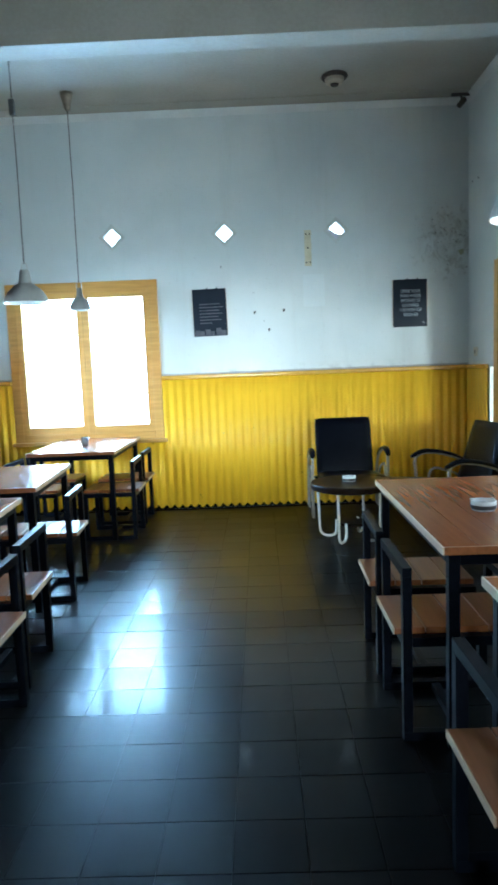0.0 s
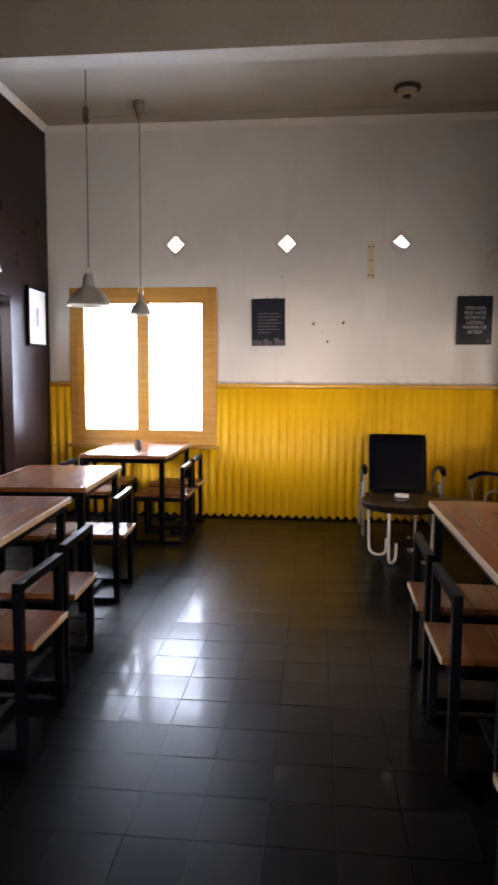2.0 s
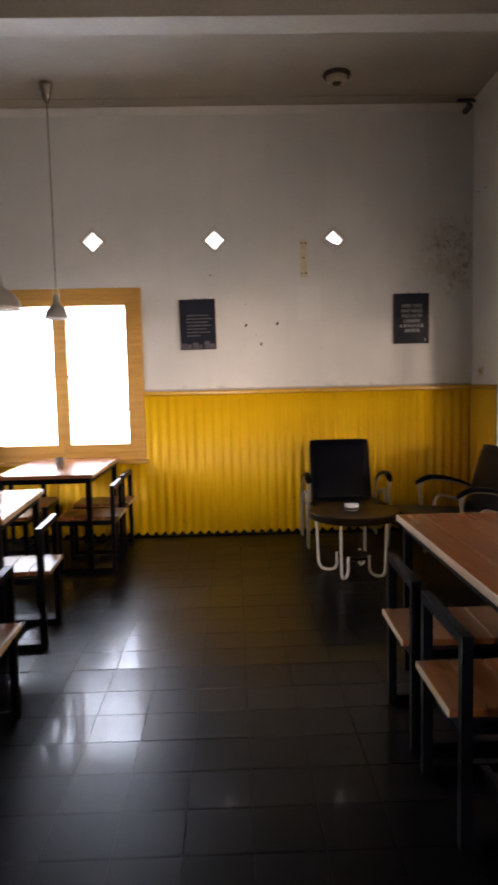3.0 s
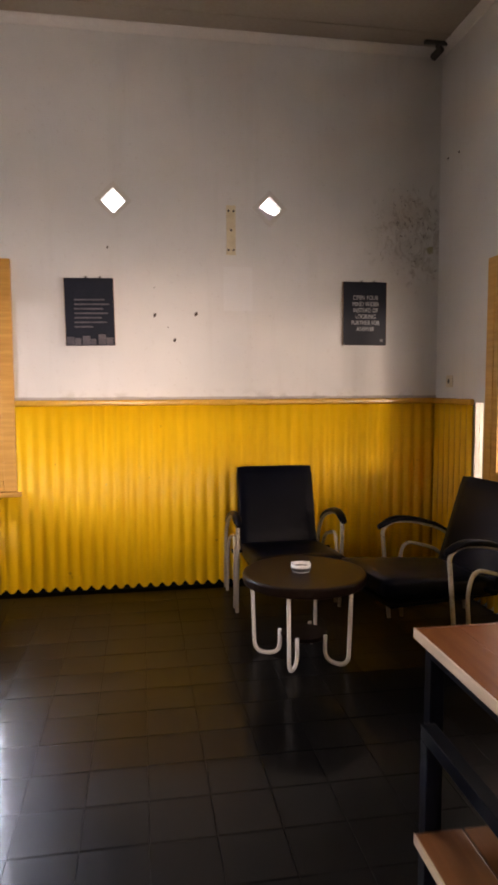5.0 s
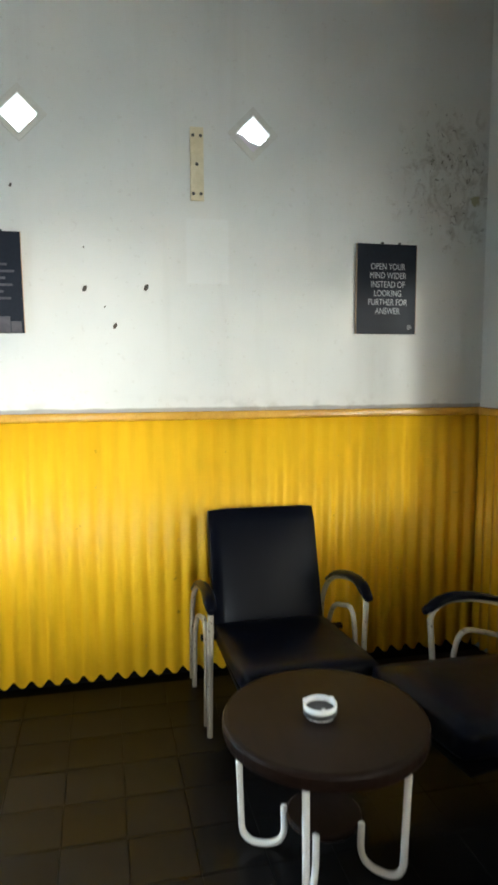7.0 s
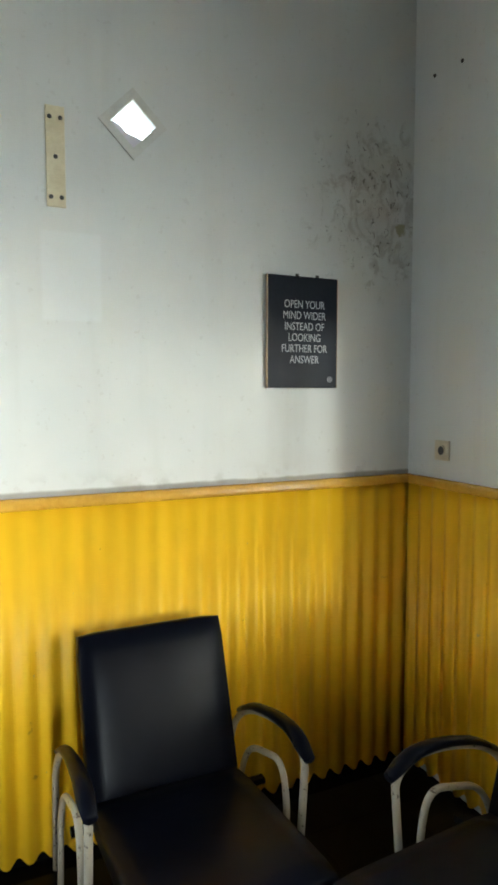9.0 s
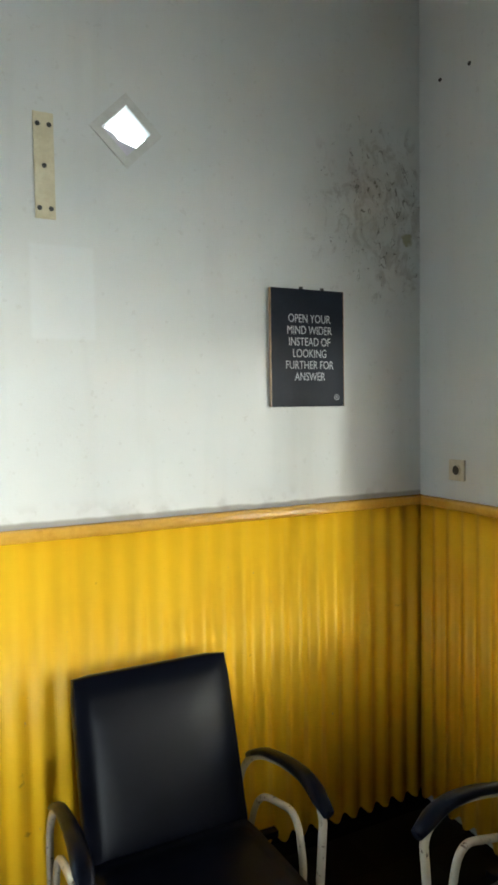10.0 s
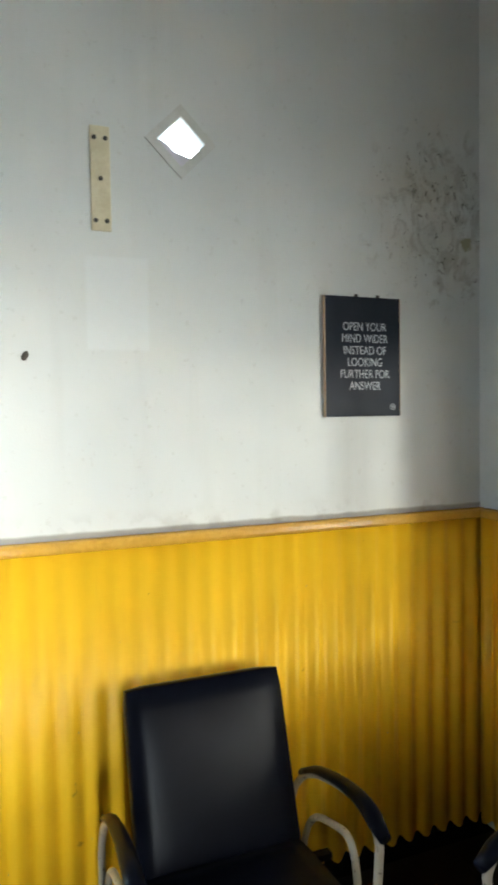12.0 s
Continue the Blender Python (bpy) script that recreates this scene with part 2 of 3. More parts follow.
M_SMOKE = worn("smoky_glass", (0.10, 0.09, 0.085), (0.15, 0.14, 0.13), 0.12, 20, 120)
M_EARTH = worn("dusty_ground", (0.22, 0.19, 0.15), (0.32, 0.28, 0.22), 0.9, 0.8, 12)


# ---- building helpers ----
def part(name, bm, material, parent=None, label="", smooth=False):
    me = bpy.data.meshes.new(name)
    bmesh.ops.recalc_face_normals(bm, faces=bm.faces)
    bm.to_mesh(me)
    bm.free()
    me.materials.append(material)
    if smooth:
        me.polygons.foreach_set("use_smooth", [True] * len(me.polygons))
    ob = new(name, me)
    ob.parent = parent
    if label:
        ob["label"] = label
    return ob


def thing(name, m, label, category, group=""):
    ob = new(name)
    ob.matrix_world = m
    return tagged(ob, label, category, group)


def structure(ob, label=""):
    return tagged(ob, label, kind="structure")


def add_box(bm, x0, x1, y0, y1, z0, z1, bevel=0.0):
    r = bmesh.ops.create_cube(bm, size=1.0)
    for v in r["verts"]:
        v.co = Vector((x0 + (v.co.x + 0.5) * (x1 - x0), y0 + (v.co.y + 0.5) * (y1 - y0), z0 + (v.co.z + 0.5) * (z1 - z0)))
    if bevel:
        edges = list({e for v in r["verts"] for e in v.link_edges})
        bmesh.ops.bevel(bm, geom=edges, offset=bevel, segments=2, affect="EDGES", profile=0.6)
    return bm


def box(x0, x1, y0, y1, z0, z1, bevel=0.0):
    return add_box(bmesh.new(), x0, x1, y0, y1, z0, z1, bevel)


def add_tube(bm, pts, r, seg=10, closed=False):
    """A round tube along points."""
    pts = [Vector(p) for p in pts]
    n = len(pts)
    rings, up = [], None
    for i, p in enumerate(pts):
        a = pts[i - 1] if (i or closed) else p
        b = pts[(i + 1) % n] if (i < n - 1 or closed) else p
        d = (b - a).normalized()
        if up is None:
            up = d.orthogonal().normalized()
        up = (up - d * up.dot(d)).normalized()
        side = d.cross(up)
        rings.append([bm.verts.new(p + (up * math.cos(k * math.tau / seg) + side * math.sin(k * math.tau / seg)) * r) for k in range(seg)])
    for i in range(n if closed else n - 1):
        a, b = rings[i], rings[(i + 1) % n]
        for k in range(seg):
            bm.faces.new((a[k], a[(k + 1) % seg], b[(k + 1) % seg], b[k]))
    if not closed:
        bm.faces.new(rings[0]), bm.faces.new(rings[-1])
    return bm


def tube(pts, r, seg=10):
    return add_tube(bmesh.new(), pts, r, seg)


def rounded(pts, radius, steps=6):
    """Points of a bent line with its corners rounded."""
    pts = [Vector(p) for p in pts]
    out = [pts[0]]
    for a, b, c in zip(pts, pts[1:], pts[2:]):
        ra = min(radius, (a - b).length * 0.49, (c - b).length * 0.49)
        p, q = b + (a - b).normalized() * ra, b + (c - b).normalized() * ra
        out += [p.lerp(b, k / steps).lerp(b.lerp(q, k / steps), k / steps) for k in range(steps + 1)]
    return out + [pts[-1]]


def lathe(profile, seg=32, close=False, foot=True, head=True):
    """A turned shape from (radius, height) pairs."""
    bm = bmesh.new()
    rings = []
    for r, z in profile:
        rings.append([bm.verts.new((r * math.cos(k * math.tau / seg), r * math.sin(k * math.tau / seg), z)) for k in range(seg)])
    pairs = list(zip(rings, rings[1:])) + ([(rings[-1], rings[0])] if close else [])
    for a, b in pairs:
        for k in range(seg):
            bm.faces.new((a[k], a[(k + 1) % seg], b[(k + 1) % seg], b[k]))
    if not close and foot:
        bm.faces.new(rings[0])
    if not close and head:
        bm.faces.new(rings[-1])
    return bm


def pierced(us, zs, solid, place, d0, d1):
    """A slab on a grid of u and z lines, with the cells that are not solid left open all through."""
    bm = bmesh.new()
    vs = {}

    def v(i, j, d):
        if (i, j, d) not in vs:
            vs[i, j, d] = bm.verts.new(place(us[i], (d0, d1)[d], zs[j]))
        return vs[i, j, d]

    full = lambda i, j: 0 <= i < len(us) - 1 and 0 <= j < len(zs) - 1 and solid((us[i] + us[i + 1]) / 2, (zs[j] + zs[j + 1]) / 2)
    for i in range(len(us) - 1):
        for j in range(len(zs) - 1):
            if not full(i, j):
                continue
            for d in (0, 1):
                bm.faces.new((v(i, j, d), v(i + 1, j, d), v(i + 1, j + 1, d), v(i, j + 1, d)))
            for (a, b), (c, e) in (((i, j), (i, j + 1)), ((i + 1, j), (i + 1, j + 1)), ((i, j), (i + 1, j)), ((i, j + 1), (i + 1, j + 1))):
                ni, nj = (i - 1, j) if (a, b, c, e) == (i, j, i, j + 1) else (i + 1, j) if a == i + 1 and c == i + 1 else (i, j - 1) if b == j and e == j else (i, j + 1)
                if not full(ni, nj):
                    bm.faces.new((v(a, b, 0), v(c, e, 0), v(c, e, 1), v(a, b, 1)))
    return bm


along_x = lambda u, d, z: (u, d, z)
along_y = lambda u, d, z: (d, u, z)

# ---- the shell ----
XL, XR, YN, YS, ZC = -2.54, 2.168, 6.16, -2.6, 3.80

WIN = (-2.30, -0.86, 0.72, 2.245)
DIAMONDS = [(-1.250, 2.675), (-0.165, 2.672), (0.905, 2.655)]
HALF = 0.083


def inside(u, z, r):
    return r[0] < u < r[1] and r[2] < z < r[3]


dia_cells = [(x - HALF, x + HALF, z - HALF, z + HALF) for x, z in DIAMONDS]
dia_wide = [(x - 0.2, x + 0.2, z - 0.2, z + 0.2) for x, z in DIAMONDS]
us = sorted({XL - 0.3, XR + 0.3, WIN[0], WIN[1], *[c for r in dia_cells for c in r[:2]]})
zs = sorted({-0.08, ZC, WIN[2], WIN[3], *[c for r in dia_cells for c in r[2:]]})
bm = pierced(us, zs, lambda u, z: not inside(u, z, WIN) and not any(inside(u, z, r) for r in dia_cells), along_x, YN, YN + 0.05)
for cx, cz in DIAMONDS:
    for sx, sz in ((1, 1), (1, -1), (-1, 1), (-1, -1)):
        tri = [(cx + sx * HALF, cz + sz * HALF), (cx + sx * HALF, cz), (cx, cz + sz * HALF)]
        f = [bm.verts.new((u, YN, z)) for u, z in tri]
        b = [bm.verts.new((u, YN + 0.05, z)) for u, z in tri]
        bm.faces.new(f), bm.faces.new(b), bm.faces.new((f[1], f[2], b[2], b[1]))
bmesh.ops.remove_doubles(bm, verts=bm.verts, dist=0.0001)
structure(part("wall_north", bm, M_WALL_N), "white plastered wall with damp stains and diamond openings")
us = sorted({XL - 0.3, XR + 0.3, WIN[0], WIN[1], *[c for r in dia_wide for c in r[:2]]})
zs = sorted({-0.08, ZC, WIN[2], WIN[3], *[c for r in dia_wide for c in r[2:]]})
structure(part("wall_north_outer", pierced(us, zs, lambda u, z: not inside(u, z, WIN) and not any(inside(u, z, r) for r in dia_wide), along_x, YN + 0.052, YN + 0.22), M_WALL))

DOOR = (4.33, 5.33, 0.0, 2.085)
zs = [-0.08, DOOR[3], ZC]
structure(part("wall_west", pierced([4.16, DOOR[0], DOOR[1], YN], zs, lambda u, z: not inside(u, z, DOOR), along_y, XL - 0.24, XL), M_DARKWALL), "dark brown glossy painted wall with a doorway")
# out of view; dark colour chosen to cut bounced light
structure(part("wall_west_near", box(XL - 0.24, XL, YS, 4.16, -0.08, ZC), M_DARKWALL))
structure(part("pilaster", box(XL, XL + 0.05, 3.90, 4.30, 0, ZC, 0.004), M_PILASTER), "cream plastered pilaster")

WINE = (2.53, 5.39, 0.74, 2.19)
SLOT = (5.465, 5.565, 0.74, 1.31)
# WINS: unseen opening, added so low sun reaches the north wall's left part
WINS = (-1.30, 2.40, 1.20, 2.45)
us = sorted({YS, *WINS[:2], *WINE[:2], *SLOT[:2], YN})
zs = sorted({-0.08, *WINE[2:], *WINS[2:], SLOT[3], ZC})
structure(part("wall_east", pierced(us, zs, lambda u, z: not inside(u, z, WINE) and not inside(u, z, WINS) and not inside(u, z, SLOT), along_y, XR, XR + 0.20), M_WALL), "white plastered wall with a window")
# unseen wall and opening, added to aim the south lamp; dark against bounce
SOUTH_GAP = (-0.90, 0.30, 0.0, 2.10)
structure(part("wall_south", pierced([XL - 0.24, *SOUTH_GAP[:2], XR + 0.2], [-0.08, 0.0, SOUTH_GAP[3], ZC], lambda u, z: not inside(u, z, SOUTH_GAP), along_x, YS - 0.2, YS), M_DARKWALL), "dark unseen wall with an opening added to let light in")
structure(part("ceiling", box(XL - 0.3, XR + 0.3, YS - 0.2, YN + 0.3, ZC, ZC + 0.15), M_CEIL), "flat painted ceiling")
# white beam toned down with ceiling paint in place of its shade
structure(part("ceiling_beam", box(XL, XR, 4.07, 4.26, 3.46, ZC, 0.006), M_CEIL), "ceiling beam in the ceiling's darker paint")


def cove(x0, y0, x1, y1, nx, ny):
    """A sloping moulding in the corner of wall and ceiling; (nx, ny) points from the wall into the room."""
    bm = bmesh.new()
    prof = [(0.0, -0.052), (0.008, -0.052), (0.014, -0.042), (0.040, -0.014), (0.050, -0.008), (0.050, 0.0), (0.0, 0.0)]
    a, b = ([bm.verts.new((x + nx * d, y + ny * d, ZC + z)) for d, z in prof] for x, y in ((x0, y0), (x1, y1)))
    bm.faces.new(a), bm.faces.new(b)
    for k in range(len(prof)):
        q = (k + 1) % len(prof)
        bm.faces.new((a[k], a[q], b[q], b[k]))
    return bm


for b in (cove(XL, YN, XR, YN, 0, -1), cove(XL, 4.26, XL, YN - 0.05, 1, 0), cove(XR, 4.26, XR, YN - 0.05, -1, 0)):
    structure(part("cornice", b, M_CORNICE), "white moulding under the ceiling")
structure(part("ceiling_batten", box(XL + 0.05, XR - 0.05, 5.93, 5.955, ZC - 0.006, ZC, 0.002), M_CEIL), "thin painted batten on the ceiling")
M_BRIGHT = glow("bright_haze", (0.88, 0.94, 1.0), 4.6)
structure(part("backdrop_west", box(-7.1, -7.0, 1.0, 16.0, -0.25, 6.0), glow("bright_yard_haze", (0.94, 0.97, 1.0), 2.0)), "bright overexposed daylight outside")
structure(part("backdrop_north", box(-6.0, 8.0, 9.0, 9.1, -0.25, 8.0), M_BRIGHT), "bright overexposed daylight outside")
structure(part("ground", box(-400, 400, -400, 400, -0.35, -0.25), M_EARTH))

# window of the north wall: ochre casing, two casements of four panes
def window(name, m, w, h, label, leaves=2):
    """A casement window in its opening; x to the right, y into the wall, z up from the opening's foot."""
    root = structure(thing(name, m, label, ""), label)
    fr = bmesh.new()
    c = 0.065
    add_box(fr, -0.02, c, -0.025, 0.09, 0.0, h + 0.02, 0.006), add_box(fr, w - c, w + 0.02, -0.025, 0.09, 0.0, h + 0.02, 0.006)
    add_box(fr, c, w - c, -0.025, 0.09, h - 0.075, h + 0.02, 0.006), add_box(fr, c, w - c, -0.025, 0.09, 0.0, 0.075, 0.006)
    part("window_frame", fr, M_FRAME, root)
    part("window_sill", box(-0.05, w + 0.05, -0.06, 0.02, -0.035, -0.001, 0.008), M_FRAME, root)
    for k in range(leaves):
        x0, x1 = c + (w - 2 * c) * k / leaves, c + (w - 2 * c) * (k + 1) / leaves
        st = bmesh.new()
        z0, z1 = 0.075, h - 0.075
        add_box(st, x0 - 0.003, x0 + 0.062, -0.02, 0.04, z0 - 0.006, z1 + 0.006, 0.003), add_box(st, x1 - 0.062, x1 + 0.003 * (k == leaves - 1) - 0.004 * (k < leaves - 1), -0.02, 0.04, z0 - 0.006, z1 + 0.006, 0.003)
        add_box(st, x0 + 0.062, x1 - 0.062, -0.02, 0.04, z1 - 0.06, z1 + 0.006, 0.003), add_box(st, x0 + 0.062, x1 - 0.062, -0.02, 0.04, z0 - 0.006, z0 + 0.07, 0.003)
        sash = part("casement", st, M_FRAME, root)
        b0, b1 = z0 + 0.07, z1 - 0.06
        for q in range(1, 4):
            zz = b0 + (b1 - b0) * q / 4
            part("glazing_bar", box(x0 + 0.062, x1 - 0.062, 0.012, 0.03, zz - 0.006, zz + 0.006), M_FRAME, sash)
        for q in range(4):
            g0, g1 = b0 + (b1 - b0) * q / 4 + 0.009, b0 + (b1 - b0) * (q + 1) / 4 - 0.009
            p = part("pane", box(x0 + 0.063, x1 - 0.063, 0.019, 0.023, g0, g1), M_GLASS, sash)
            p.visible_shadow = False
    return root


window("window_1", pose(WIN[0], YN, WIN[2]), WIN[1] - WIN[0], WIN[3] - WIN[2], "ochre wooden window with two casements and glare behind")
window("window_2", pose(XR, WINE[1], WINE[2], 0, 0, -90), WINE[1] - WINE[0], WINE[3] - WINE[2], "ochre wooden window beside the corner armchairs", 4)
# bare frame of the added opening, out of view
window("window_4", pose(XR, WINS[1], WINS[2], 0, 0, -90), WINS[1] - WINS[0], WINS[3] - WINS[2], "ochre frame of an added unseen opening that lets the sun in", 0)
slot = structure(new("window_3"), "narrow side pane under the rail")
slot["label"] = "narrow bright side pane beside the window"
part("window_frame", box(XR + 0.02, XR + 0.05, SLOT[0], SLOT[0] + 0.012, SLOT[2], SLOT[3]), M_FRAME, slot)
part("pane", box(XR + 0.03, XR + 0.034, SLOT[0] + 0.012, SLOT[1], SLOT[2], SLOT[3]), M_GLASS, slot).visible_shadow = False
daylight("daylight_side", (XR + 0.19, 5.515, 1.03), (-1, 0, 0), 0.09, 0.56, 1.3, (1.0, 0.88, 0.70))

# plaster borders of the diamond openings
for cx, cz in DIAMONDS:
    bm = bmesh.new()
    R, r = 0.125, HALF + 0.002
    for k in range(4):
        a0, a1 = k * math.pi / 2, (k + 1) * math.pi / 2
        q = [(cx + math.cos(a) * s, cz + math.sin(a) * s) for a, s in ((a0, r), (a1, r), (a1, R), (a0, R))]
        f = [bm.verts.new((u, YN - 0.006, z)) for u, z in q]
        b = [bm.verts.new((u, YN + 0.004, z)) for u, z in q]
        bm.faces.new(f)
        for i in range(4):
            bm.faces.new((f[i], f[(i + 1) % 4], b[(i + 1) % 4], b[i]))
    tagged(part("opening_border", bm, M_BORDER), kind="structure", label="plaster border round a diamond opening")

# door frame of the west wall and what shows of its head
d1 = structure(new("door_1"), "doorway with a dark frame open to bright daylight")
part("door_head", box(XL - 0.19, XL - 0.13, DOOR[0], DOOR[1], 2.01, 2.05), M_DARKWALL, d1)
part("door_post", box(XL - 0.20, XL - 0.12, DOOR[1] - 0.04, DOOR[1] - 0.001, 0, 2.01, 0.004), M_DARKWALL, d1)

# corrugated yellow wainscot
PITCH = 0.0815


def corrugated(u0, u1, z0, z1):
    """One ribbed sheet, u along the wall, its ribs towards -y; the back lies at y 0, its foot is notched between the
    ribs.
    """
    n = max(8, int((u1 - u0) / PITCH * 10))
    bm = bmesh.new()
    rows = []
    for i in range(n + 1):
        u = u0 + (u1 - u0) * i / n
        c = 0.5 + 0.5 * math.cos(u / PITCH * math.tau)
        y, zf = -0.012 - 0.015 * c, z0 + 0.028 * (1 - c) ** 1.5
        rows.append([bm.verts.new((u, yy, z)) for yy, z in ((y, zf), (y, z1), (-0.010, z1), (-0.010, zf))])
    for a, b in zip(rows, rows[1:]):
        for k in range(4):
            bm.faces.new((a[k], a[(k + 1) % 4], b[(k + 1) % 4], b[k]))
    return bm


RAIL = 1.292
wains = structure(new("wainscot_north"), "yellow painted corrugated metal wainscot")
wains.location = (0, YN - 0.002, 0)
cuts = [(XL + 0.002, WIN[0] - 0.022, RAIL), (WIN[0] - 0.022, WIN[1] + 0.022, WIN[2] - 0.04), (WIN[1] + 0.022, -0.10, RAIL), (-0.10, 0.66, RAIL), (0.66, 1.42, RAIL), (1.42, XR - 0.002, RAIL)]
for a, b, top in cuts:
    part("corrugated_sheet", corrugated(a, b, 0.012, top), M_YELLOW, wains, smooth=True)
wains_e = structure(new("wainscot_east"), "yellow painted corrugated metal wainscot")
wains_e.matrix_world = pose(XR - 0.002, 0, 0, 0, 0, -90)
part("corrugated_sheet", corrugated(-(YN - 0.027), -5.575, 0.012, RAIL), M_YELLOW, wains_e, smooth=True)
part("corrugated_sheet", corrugated(-5.575, -2.0, 0.012, 0.69), M_YELLOW, wains_e, smooth=True)
for b in (box(WIN[1] + 0.022, XR, YN - 0.046, YN, RAIL, 1.333, 0.013), box(XL, WIN[0] - 0.022, YN - 0.042, YN, RAIL, 1.333, 0.013), box(XR - 0.042, XR, 5.575, YN - 0.043, RAIL, 1.333, 0.013)):
    structure(part("trim", b, M_RAIL), "ochre painted wooden rail capping the wainscot")
# dark strip that shows through the notched foot of the sheets
structure(part("baseboard", box(XL, XR, YN - 0.010, YN, 0.0, 0.060), M_GROUT))


# ---- things ----
def wooden_chair(m, label, group):
    """Seat 0.42 m high, its back on the -x side, facing +x."""
    root = thing("wooden_chair", m, label, "chair", group)
    t, w, d, hs, hb = 0.017, 0.208, 0.40, 0.395, 0.655
    for y in (-w + t, w - t):
        part("back_leg", box(-t, t, y - t, y + t, 0.034, hb - 0.034, 0.002), M_STEEL, root)
        part("front_leg", box(d - t, d + t, y - t, y + t, 0.034, hs, 0.002), M_STEEL, root)
        part("runner", box(-t, d + t, y - t, y + t, 0.0, 0.034, 0.002), M_STEEL, root)
        part("side_rail", box(t, d - t, y - t, y + t, hs - 0.034, hs, 0.002), M_STEEL, root)
    part("top_rail", box(-t, t, -w, w, hb - 0.034, hb, 0.002), M_STEEL, root)
    part("back_rail", box(-t, t, -w + 2 * t, w - 2 * t, hs - 0.034, hs, 0.002), M_STEEL, root)
    part("front_rail", box(d - t, d + t, -w + 2 * t, w - 2 * t, hs - 0.034, hs, 0.002), M_STEEL, root)
    part("stretcher", box(d / 2 - t, d / 2 + t, -w + 2 * t, w - 2 * t, 0.0, 0.03, 0.002), M_STEEL, root)
    pw = (d + 0.062) / 4
    for k in range(4):
        x0 = -0.04 + k * pw
        part("seat_plank", box(x0, x0 + pw - 0.005, -w + 2 * t + 0.002, w - 2 * t - 0.002, hs + 0.001, hs + 0.025, 0.003), M_PLANK, root)
    # pale strip paints in the light caught along the seat's outer edge
    part("seat_edge", box(-0.0445, -0.0405, -w + 2 * t + 0.002, w - 2 * t - 0.002, hs + 0.001, hs + 0.025, 0.001), M_EDGE, root, "plank edge with its lit line painted pale")
    return root


def dining_table(m, w, d, label):
    """Top 0.75 m high, its near-left corner at the origin."""
    root = thing("dining_table", m, label, "table", "dining tables")
    n = max(4, round(w / 0.115))
    for k in range(n):
        part("tabletop_board", box(w * k / n + 0.0004, w * (k + 1) / n - 0.0004, 0.012, d - 0.012, 0.722, 0.75, 0.0012), M_TOP, root)
    for y0, y1 in ((0.0, 0.0115), (d - 0.0115, d)):
        part("tabletop_edge", box(0, w, y0, y1, 0.722, 0.75, 0.001), M_PLANK, root)
    # long sides only: worn edge, its bright highlight painted in as pale wood
    for x0, x1 in ((-0.006, -0.0005), (w + 0.0005, w + 0.006)):
        part("tabletop_edge", box(x0, x1, 0, d, 0.722, 0.75, 0.001), M_EDGE, root, "worn wooden edge with its highlight painted pale")
    i, t = 0.02, 0.04
    for x in (i, w - i - t):
        for y in (i, d - i - t):
            part("leg", box(x, x + t, y, y + t, 0, 0.721, 0.003), M_STEEL, root)
    for x in (i, w - i - t):
        part("apron", box(x, x + t, i + t, d - i - t, 0.681, 0.721, 0.002), M_STEEL, root)
    for y in (i, d - i - t):
        part("apron", box(i + t, w - i - t, y, y + t, 0.681, 0.721, 0.002), M_STEEL, root)
    return root


def turned(x, y, deg):
    return pose(x, y, 0, 0, 0, deg)


dining_table(turned(-1.80, 4.95, 0), 0.72, 1.13, "brown wooden dining table with steel legs under the window")
dining_table(turned(-1.84, 3.31, 4.5), 0.66, 0.95, "brown wooden dining table with black steel legs beside the doorway")
dining_table(turned(-1.68, 1.67, 4.3), 0.62, 1.36, "brown wooden dining table with an ashtray on it")
dining_table(turned(0.73, 1.88, -0.3), 0.72, 1.35, "reddish brown wooden dining table with a worn edge, highlight painted pale")
dining_table(turned(0.745, 0.20, -0.5), 0.72, 1.37, "brown wooden dining table at the end of the row")

first = wooden_chair(turned(-0.92, 2.115, 180 + 1), "slatted wooden chair with black steel frame, pulled to a table", "chairs at the tables")
for x, y, a in ((-0.975, 2.66, 183), (-1.085, 3.77, 184), (-0.955, 5.20, 181), (-0.965, 5.74, 180),
                (-2.02, 5.25, 0), (-2.03, 5.80, 1), (-1.93, 3.66, 4), (-1.98, 2.10, 4), (-2.03, 2.68, 5),
                (0.62, 2.17, 0), (0.622, 2.695, -1), (0.625, 1.16, 1), (1.62, 2.16, 180), (1.63, 2.70, 181), (1.61, 1.10, 179)):
    copy_thing(first, turned(x, y, a))


